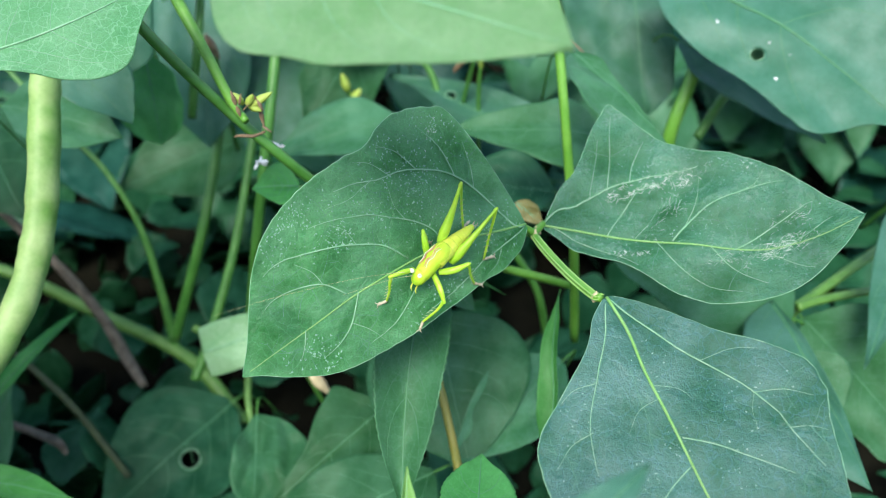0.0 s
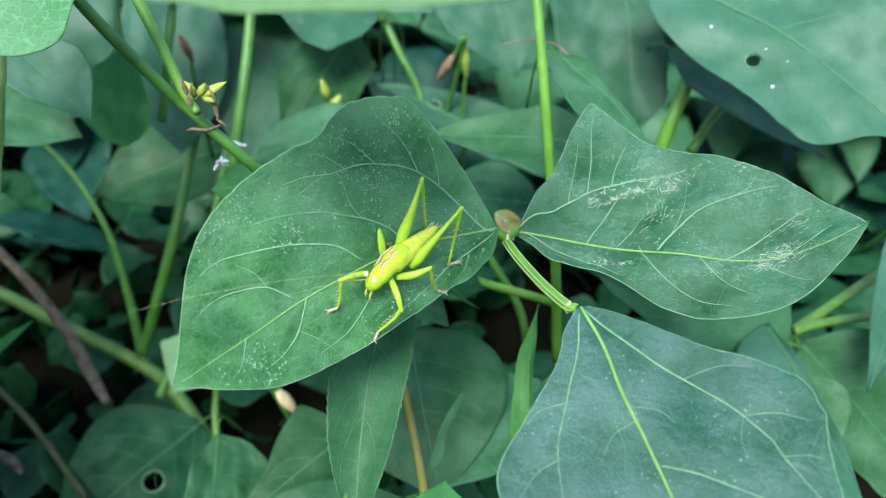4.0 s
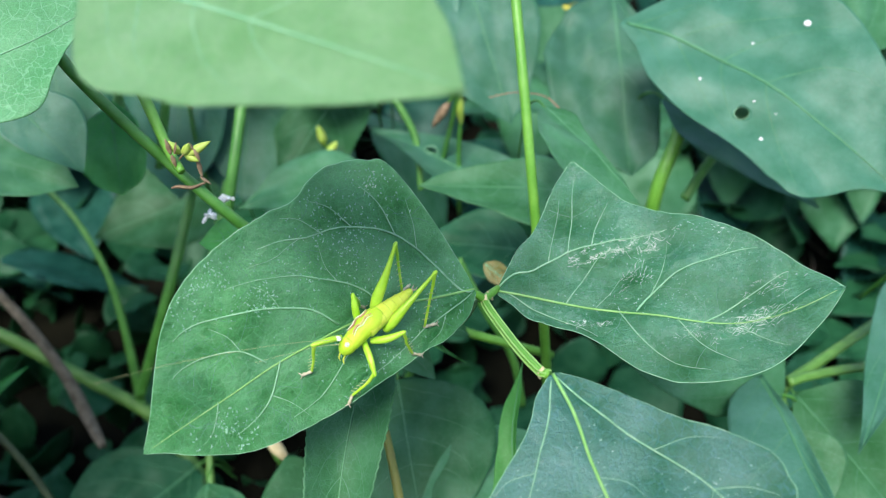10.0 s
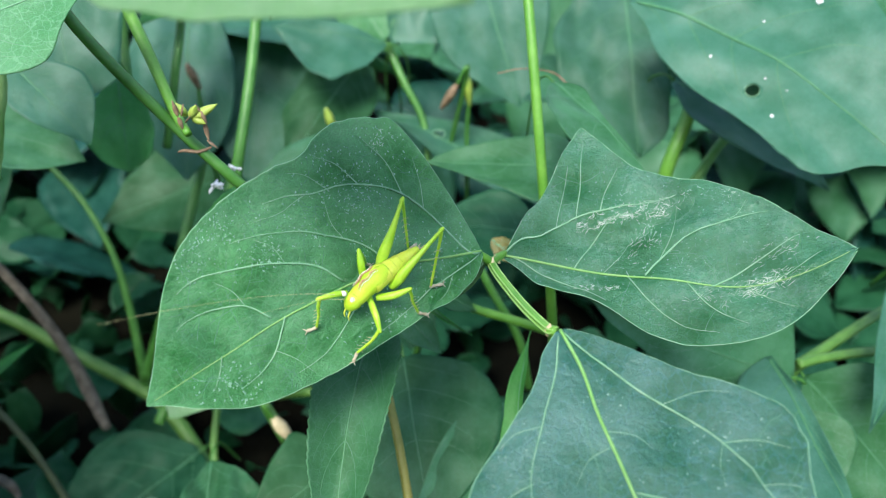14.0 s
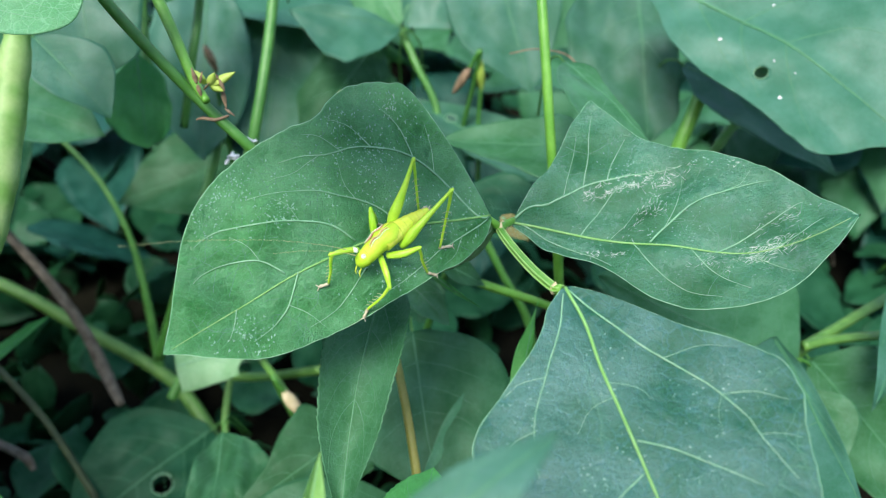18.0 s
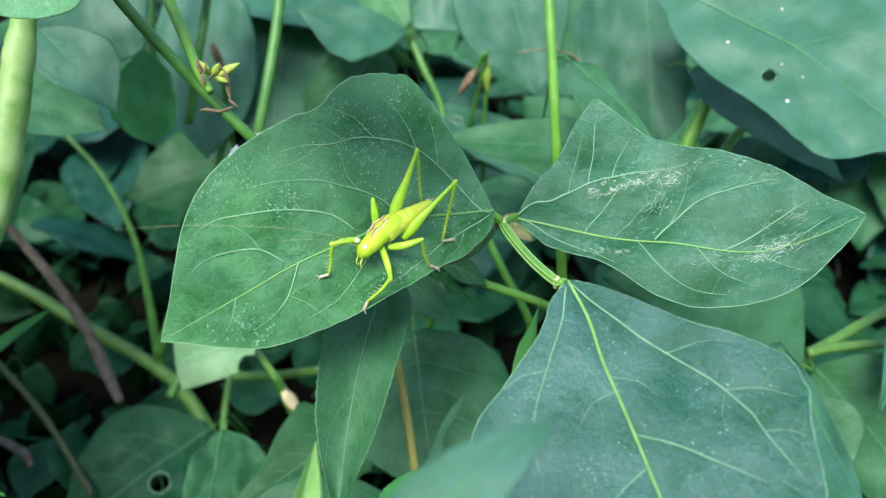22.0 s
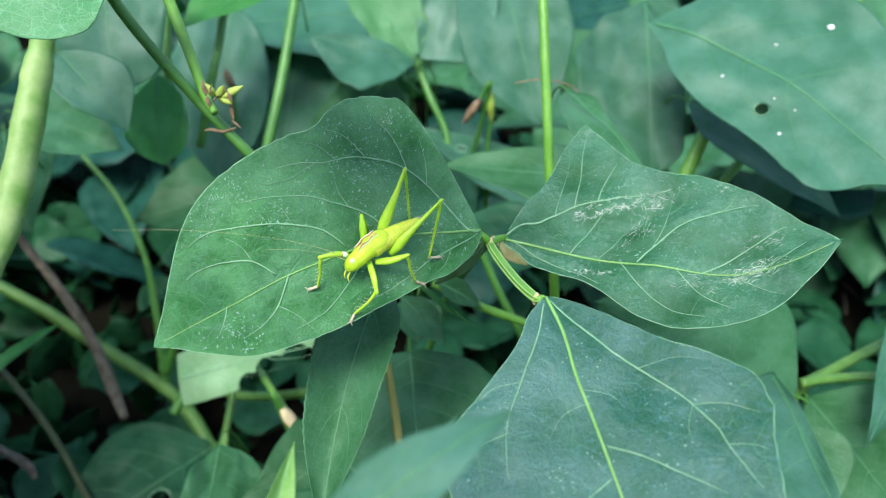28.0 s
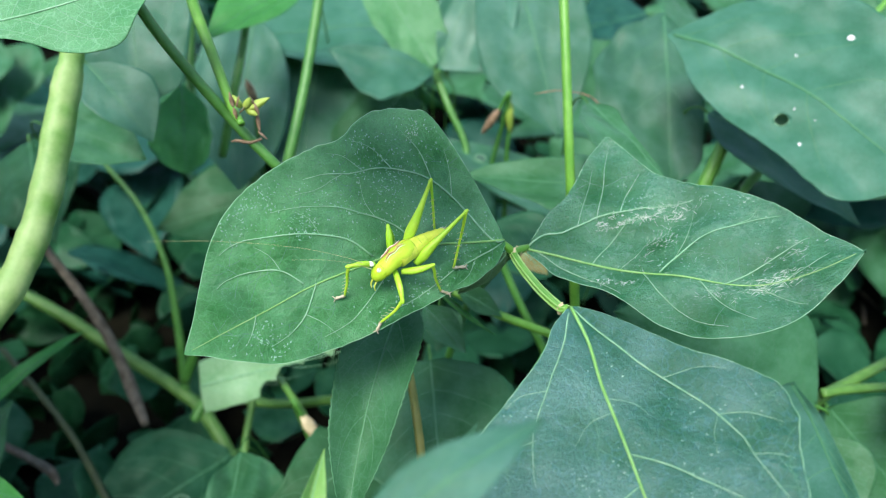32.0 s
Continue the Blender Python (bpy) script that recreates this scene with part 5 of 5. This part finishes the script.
# ---- leaves towards the right ----
leaf_thing("bean_leaf", "broad smooth green bean leaf under the others", (0.1498, 0.2322, 0.2074), (0.0583, 0.2386, 0.2486), (0.18, -0.83, 0.53), 0, ROUND, "mid", seed=43, cup=0.05, side=0.02, sides=((0.012, 0.093, 0.132, 0.167, 0.154, 0.142, 0.129, 0.104, 0.078, 0.053, 0.0), (0.012, 0.184, 0.302, 0.365, 0.38, 0.362, 0.327, 0.273, 0.21, 0.121, 0.0)))
leaf_thing("bean_leaf", "green bean leaf hanging from its stalk", (0.1578, 0.2375, 0.2021), (0.1855, 0.1614, 0.1959), (-0.33, -0.20, 0.92), 0, OVATE, "mid", seed=44, sides=((0.012, 0.262, 0.352, 0.386, 0.389, 0.354, 0.32, 0.276, 0.184, 0.092, 0.0), (0.012, 0.083, 0.138, 0.183, 0.229, 0.241, 0.238, 0.236, 0.212, 0.188, 0.0)))
leaf_thing("bean_leaf", "small folded young bean leaf", (0.1407, 0.2056, 0.2183), (0.1509, 0.1789, 0.2003), (0.21, -0.49, 0.85), 0.0144, OVATE, "mid", seed=45, cup=0.3)
leaf_thing("bean_leaf", "smooth bluish-green bean leaf hanging tip down", (0.2159, 0.2810, 0.2355), (0.1561, 0.1857, 0.2309), (0.14, -0.13, 0.98), 0.0118, OVATE, "cool", seed=46)

leaf_thing("bean_leaf", "bluish bean leaf half covered by the end leaflet", (0.1354, 0.2318, 0.2211), (0.1377, 0.1334, 0.2280), (-0.28, 0.06, 0.96), 0, OVATE, "cool", seed=54, stalk=0, sides=((0.012, 0.021, 0.03, 0.04, 0.042, 0.042, 0.039, 0.034, 0.023, 0.012, 0.0), (0.012, 0.135, 0.191, 0.221, 0.252, 0.282, 0.277, 0.232, 0.187, 0.103, 0.0)))

# ---- leaves close to the camera ----
# part of the light through this leaf is in its bright base colour
leaf_thing("bean_leaf", "large light green bean leaf lit from above", (-0.0600, 0.1434, 0.4295), (0.0029, 0.1031, 0.4290), (-0.21, -0.34, 0.92), 0, BROAD, "young", seed=47, arch=0.01, cup=0.02, ripple=0.015, nu=70, nv=26, stalk=0, sides=((0.012, 0.182, 0.247, 0.275, 0.302, 0.299, 0.28, 0.256, 0.198, 0.121, 0.0), (0.012, 0.129, 0.225, 0.26, 0.242, 0.224, 0.192, 0.157, 0.113, 0.058, 0.0)))
leaf_thing("weed_leaf", "blurred grey-green pointed leaf close to the camera", (-0.0129, 0.0404, 0.3663), (0.0154, 0.0626, 0.3752), (-0.09, -0.26, 0.96), 0.0052, LANCE, "cool", seed=48, group='weed leaves', stalk=0)
leaf_thing("weed_leaf", "folded light green leaf tip pointing up", (-0.0300, 0.0450, 0.3209), (-0.0268, 0.0892, 0.3313), (0.39, -0.24, 0.89), 0.0036, LANCE, "sprout", seed=49, cup=0.6, veins=0, group='weed leaves', stalk=0)

# ---- stems ----
stem_thing("bean_vine", "green leaf stalk close to the camera", [(-0.0598, 0.1433, 0.4293), (-0.0750, 0.1570, 0.4345), (-0.1150, 0.1850, 0.4500), (-0.2214, 0.2619, 0.4014), (-0.3323, 0.3041, 0.2798), (-0.4575, 0.3259, 0.1000)], (0.0009, 0.0010, 0.0013, 0.0018, 0.0024), STEM)
stem_thing("bean_vine", "long dark green bean stem rising across the bushes", [(-0.1215, 0.2215, 0.3994), (-0.1160, 0.2225, 0.3903), (-0.1039, 0.2186, 0.3690), (-0.0838, 0.2172, 0.3403), (-0.0637, 0.2131, 0.3187), (-0.0415, 0.2258, 0.2762), (-0.0364, 0.2508, 0.1868)], (0.0019, 0.0018, 0.0018, 0.0018, 0.0020, 0.0022), STEM_DARK)
stem_thing("bean_vine", "bright green young stalk at a flower node", [(-0.1150, 0.2235, 0.3835), (-0.1120, 0.2270, 0.3890), (-0.1090, 0.2330, 0.3990), (-0.1070, 0.2400, 0.4130)], (0.0016, 0.0014, 0.0012, 0.0010), STEM)
stem_thing("bean_vine", "bright green bean stem joining a flower node", [(-0.1084, 0.2604, 0.3731), (-0.1021, 0.2477, 0.3667), (-0.0919, 0.2316, 0.3555), (-0.0835, 0.2180, 0.3459), (-0.0773, 0.2083, 0.3436)], (0.0020, 0.0020, 0.0018, 0.0016, 0.0012), STEM)
stem_thing("bean_vine", "straight green bean stem in the bushes", [(-0.0838, 0.3671, 0.3406), (-0.0875, 0.3295, 0.3020), (-0.0944, 0.3016, 0.2655), (-0.1050, 0.2873, 0.2182), (-0.1212, 0.2890, 0.1485)], (0.0024, 0.0025, 0.0026, 0.0027), STEM_DARK)
stem_thing("bean_vine", "straight bright green bean stalk", [(0.0257, 0.2768, 0.3768), (0.0295, 0.2527, 0.3445), (0.0338, 0.2342, 0.3087), (0.0398, 0.2249, 0.2629), (0.0473, 0.2288, 0.2017)], (0.0018, 0.0018, 0.0019, 0.0021), STEM)
stem_thing("bean_vine", "thick pale green bean stem near the ground", [(-0.3438, 0.3814, 0.1352), (-0.2758, 0.3625, 0.1119), (-0.2450, 0.3530, 0.0969), (-0.1869, 0.3296, 0.0795), (-0.1638, 0.3117, 0.0722), (-0.1409, 0.2869, 0.0558)], (0.0036, 0.0040, 0.0042, 0.0044, 0.0046), STEM_SHADED)
stem_thing("bean_vine", "dull green branch rising from a node", [(-0.2851, 0.4427, 0.2375), (-0.2464, 0.4110, 0.2033), (-0.2195, 0.3918, 0.1830), (-0.2008, 0.3716, 0.1547), (-0.1922, 0.3518, 0.1204), (-0.1869, 0.3300, 0.0764)], (0.0014, 0.0016, 0.0018, 0.0024, 0.0032), STEM_DARK)
stem_thing("twig", "dead brown twig leaning in the shade", [(-0.2742, 0.3617, 0.1767), (-0.2388, 0.3369, 0.1483), (-0.2184, 0.3198, 0.1240), (-0.2069, 0.3062, 0.1050), (-0.1932, 0.2878, 0.0977)], (0.0026, 0.0030, 0.0034, 0.0038, 0.0024), BARK, category='twig', group='dead twigs')
stem_thing("twig", "short curved brown twig on the ground", [(-0.2959, 0.2834, 0.0818), (-0.2552, 0.2638, 0.0891), (-0.2364, 0.2537, 0.0926), (-0.2316, 0.2497, 0.0868)], (0.0020, 0.0024, 0.0026, 0.0014), BARK, category='twig', group='dead twigs')
stem_thing("bean_vine", "yellowing upright bean stem in shade", [(-0.0271, 0.2050, 0.2637), (-0.0216, 0.1898, 0.2542), (-0.0168, 0.1738, 0.2436), (-0.0132, 0.1597, 0.2319), (-0.0104, 0.1484, 0.2203)], (0.0014, 0.0015, 0.0016, 0.0017), STEM_YELLOW)
stem_thing("bean_vine", "thin stalk with a withered bud", [(-0.1155, 0.2888, 0.1661), (-0.0914, 0.2537, 0.1725), (-0.0817, 0.2419, 0.1707), (-0.0786, 0.2382, 0.1692)], (0.0016, 0.0018, 0.0018, 0.0014), STEM_SHADED)
stem_thing("bean_vine", "thin dim olive stem on the ground", [(-0.2952, 0.3235, 0.1166), (-0.2391, 0.2821, 0.0939), (-0.1979, 0.2415, 0.0733)], (0.0018, 0.0020, 0.0020), STEM_DIM)
stem_thing("bean_vine", "green stem in the shade", [(-0.1408, 0.4024, 0.2148), (-0.1518, 0.3469, 0.1733), (-0.1809, 0.3222, 0.0999)], (0.0026, 0.0030, 0.0032), STEM_DARK)
stem_thing("bean_vine", "green stem in the shade", [(-0.1177, 0.3764, 0.2203), (-0.1312, 0.3289, 0.1713), (-0.1482, 0.2907, 0.1317), (-0.1560, 0.2760, 0.1180)], (0.0024, 0.0026, 0.0028, 0.0028), STEM_DARK)
stem_thing("bean_vine", "green stem in the shade", [(-0.1649, 0.3174, 0.1165), (-0.1401, 0.3089, 0.1032), (-0.1132, 0.3011, 0.1090), (-0.0707, 0.2832, 0.1368)], (0.0024, 0.0026, 0.0026), STEM_SHADED)
stem_thing("bean_vine", "green stem in the shade", [(-0.1268, 0.2945, 0.1197), (-0.1268, 0.2696, 0.1049), (-0.1209, 0.2440, 0.0888)], (0.0020, 0.0020, 0.0020), STEM_SHADED)
stem_thing("bean_vine", "upright green leaf stalk", [(0.1217, 0.3482, 0.2883), (0.1140, 0.3343, 0.2705), (0.1066, 0.3242, 0.2503), (0.1064, 0.3231, 0.2123)], (0.0032, 0.0034, 0.0036), STEM)
stem_thing("bean_vine", "upright green leaf stalk", [(0.1482, 0.3511, 0.2644), (0.1360, 0.3425, 0.2539), (0.1240, 0.3312, 0.2399)], (0.0022, 0.0024, 0.0026), STEM_DARK)
stem_thing("bean_vine", "brownish green leaf stalk with node", [(-0.0339, 0.4214, 0.2733), (-0.0235, 0.4042, 0.2570), (-0.0125, 0.3912, 0.2389), (-0.0093, 0.3737, 0.2154)], (0.0026, 0.0020, 0.0018), STEM_DARK)
stem_thing("bean_vine", "pale green stalk of a weed", [(-0.0088, 0.2378, 0.2546), (0.0103, 0.2335, 0.2474), (0.0308, 0.2338, 0.2388), (0.0484, 0.2439, 0.2216)], (0.0017, 0.0018, 0.0018), STEM)
stem_thing("bean_vine", "thin green stalk in the shade", [(0.0089, 0.2844, 0.2418), (0.0208, 0.2742, 0.2201), (0.0346, 0.2655, 0.1964), (0.0408, 0.2588, 0.1687)], (0.0018, 0.0019, 0.0020), STEM_DARK)
stem_thing("bean_vine", "thick green leaf stalk at a node", [(0.1536, 0.2421, 0.1962), (0.1556, 0.2420, 0.2031), (0.1742, 0.2544, 0.2035), (0.1936, 0.2671, 0.2042), (0.2316, 0.2942, 0.2005)], (0.0032, 0.0027, 0.0025, 0.0025), STEM_SHADED)
stem_thing("bean_vine", "slender green leaf stalk at a node", [(0.1519, 0.2357, 0.2121), (0.1648, 0.2404, 0.2110), (0.1918, 0.2497, 0.2053), (0.2281, 0.2584, 0.1990)], (0.0022, 0.0021, 0.0021), STEM_SHADED)
stem_thing("bean_vine", "short green leaf stalk", [(0.1527, 0.2401, 0.2009), (0.1453, 0.2193, 0.2105), (0.1407, 0.2048, 0.2172)], (0.0020, 0.0016, 0.0015), STEM_SHADED)
stem_thing("bean_vine", "green stem going down to the ground", [(0.1540, 0.2432, 0.1976), (0.1632, 0.2573, 0.1570), (0.1711, 0.2684, 0.0979)], (0.0030, 0.0030, 0.0032), STEM_DARK)
stem_thing("bean_vine", "thin bright green stem above the bushes", [(0.1637, 0.3648, 0.3180), (0.1842, 0.3833, 0.3226), (0.2107, 0.4178, 0.3296)], (0.0016, 0.0016, 0.0018), STEM)
stem_thing("bean_vine", "thin green stem far in the bushes", [(0.1876, 0.4660, 0.2857), (0.1902, 0.5092, 0.3061)], (0.0024, 0.0024), STEM)
stem_thing("bean_vine", "green stem far in the bushes", [(-0.1270, 0.4080, 0.3430), (-0.1312, 0.3758, 0.3011), (-0.1343, 0.3613, 0.2822), (-0.1422, 0.3491, 0.2482)], (0.0022, 0.0022), STEM_DARK)
stem_thing("bean_vine", "green stem far in the bushes", [(-0.1620, 0.4020, 0.3390), (-0.1589, 0.3703, 0.2960), (-0.1570, 0.3562, 0.2771), (-0.1610, 0.3478, 0.2480)], (0.0024, 0.0024), STEM_DARK)


# ---- ground and the undergrowth that nobody could count ----
def ground_sheet():
    n, verts, faces = 90, [], []
    for i in range(n + 1):
        for j in range(n + 1):
            u, v = i / n * 2 - 1, j / n * 2 - 1
            x, y = 60 * u * abs(u) ** 3.2, 0.6 + 60 * v * abs(v) ** 3.2
            near = max(0.0, 1 - math.hypot(x, y - 0.5) / 3)
            z = 0.012 * near * noise.noise((x * 9, y * 9, 0)) + 0.006 * near * noise.noise((x * 40, y * 40, 3))
            verts.append((x, y, z))
    for i in range(n):
        for j in range(n):
            a = i * (n + 1) + j
            faces.append((a, a + n + 1, a + n + 2, a + 1))
    return tagged(mesh_object("ground", verts, faces, SOIL), "crumbly soil under the bean plants, nearly black with shade in its colour", "ground", "", "structure")


def undergrowth(name, label, skin, count, seed, spot):
    rnd = random.Random(seed)
    verts, faces = [], []
    for k in range(count):
        place, size, tilt = spot(rnd)
        turn = rnd.uniform(0, 2 * math.pi)
        leaf = Leaf(size, OVATE, OVATE, rnd.uniform(-0.02, 0.12), rnd.uniform(-0.05, 0.05), rnd.uniform(0.0, 0.25), 0.05, k)
        v, f = blade_data(leaf, 10, 4, size * 0.004)
        m = Matrix.Translation(place) @ Euler((rnd.uniform(-tilt, tilt), rnd.uniform(-0.1, tilt * 1.4), turn)).to_matrix().to_4x4()
        o = len(verts)
        verts += [m @ p for p in v]
        faces += [tuple(i + o for i in q) for q in f]
    return tagged(mesh_object(name, verts, faces, LEAF[skin]), label, "leaves", "", "stuff")


def litter(count):
    rnd = random.Random(77)
    verts, faces = [], []
    for k in range(count):
        x, y = rnd.uniform(-0.6, 0.6), rnd.uniform(0.0, 1.0)
        a, ln = rnd.uniform(0, 6.28), rnd.uniform(0.02, 0.09)
        d = Vector((math.cos(a), math.sin(a), rnd.uniform(-0.1, 0.3))) * ln
        p = Vector((x, y, rnd.uniform(0.0, 0.02)))
        v, f = tube_data([p, p + d * 0.5 + Vector((0, 0, rnd.uniform(-0.004, 0.006))), p + d], (0.001, 0.0014, 0.0007), 5, 5)
        o = len(verts)
        verts += v
        faces += [tuple(i + o for i in q) for q in f]
    return tagged(mesh_object("litter", verts, faces, BARK), "dead brown stalks and twigs on the soil", "litter", "", "stuff")


ground_sheet()
litter(70)
# low leaves and weeds take the skin with shade in its colour
undergrowth("low_leaves", "low leaves close to the soil, shade put into their dark green", "deep", 760, 5,
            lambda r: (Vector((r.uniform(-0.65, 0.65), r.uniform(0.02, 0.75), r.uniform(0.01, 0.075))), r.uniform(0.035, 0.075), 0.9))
undergrowth("low_weeds", "small weeds crowding the soil, shade put into their dark green", "deep", 260, 15,
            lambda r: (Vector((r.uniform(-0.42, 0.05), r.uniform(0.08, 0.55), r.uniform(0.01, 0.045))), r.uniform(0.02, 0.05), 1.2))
undergrowth("bean_foliage", "dense green bean leaves further back", "mid", 800, 6,
            lambda r: (Vector((r.uniform(-1.3, 1.3), 0.52 + 1.5 * r.random() ** 1.3, r.uniform(0.05, 0.20))), r.uniform(0.07, 0.12), 0.7))
# the gaps between the bushes get their shade from this dark skin
undergrowth("dark_foliage", "bean leaves deeper in the bushes, painted dark and bluish for shade", "blue", 300, 7,
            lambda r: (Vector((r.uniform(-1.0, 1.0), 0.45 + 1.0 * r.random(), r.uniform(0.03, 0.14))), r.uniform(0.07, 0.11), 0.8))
# surrounding leaves out of view, added for reflections and bounced light
undergrowth("side_foliage", "green bean leaves added beside and behind the view for reflections", "mid", 260, 8,
            lambda r: (Vector((r.choice((-1, 1)) * r.uniform(0.35, 1.4), r.uniform(-0.9, 0.6), r.uniform(0.03, 0.22))), r.uniform(0.07, 0.12), 0.7))
# bush left of the view, added to keep sun off the low leaves
undergrowth("left_bush", "tall bean bush added out of view to shade the lower left", "mid", 380, 9,
            lambda r: (Vector((-0.27 - 0.45 * r.random(), r.uniform(-0.15, 0.22), r.uniform(0.16, 0.46))), r.uniform(0.07, 0.11), 0.6))

# added behind the camera: blocks low sky and darkens leaf reflections
undergrowth("far_bush", "unseen row of tall bean bushes added behind the camera for dark reflections", "mid", 900, 19,
            lambda r: (Vector((r.uniform(-1.5, 1.3), r.uniform(-1.8, -0.85), 1.15 * r.random() ** 0.8)), r.uniform(0.10, 0.15), 0.7))


# ---- what moves: the feelers, which rise slowly and quiver ----
def motions():
    n = Vector(LEAF_UP)
    for k, feeler in enumerate(FEELERS):
        root = feeler.location.copy()
        rows = []
        for t, lift in ((0.0, 7.0), (4.0, 6.0), (6.0, 7.5), (9.0, 6.0), (13.0, 6.5), (15.0, 4.5), (16.0, 3.0), (18.0, 1.0), (20.0, 0.0), (22.0, 1.0), (25.0, 0.0), (27.5, -0.5), (30.0, 0.5), (32.0, 0.0)):
            turn = Matrix.Rotation(radians(lift * (1.0 if k == 0 else 1.6)), 4, n)
            rows.append((t, Matrix.Translation(root) @ turn))
        walk(feeler, rows)


motions()
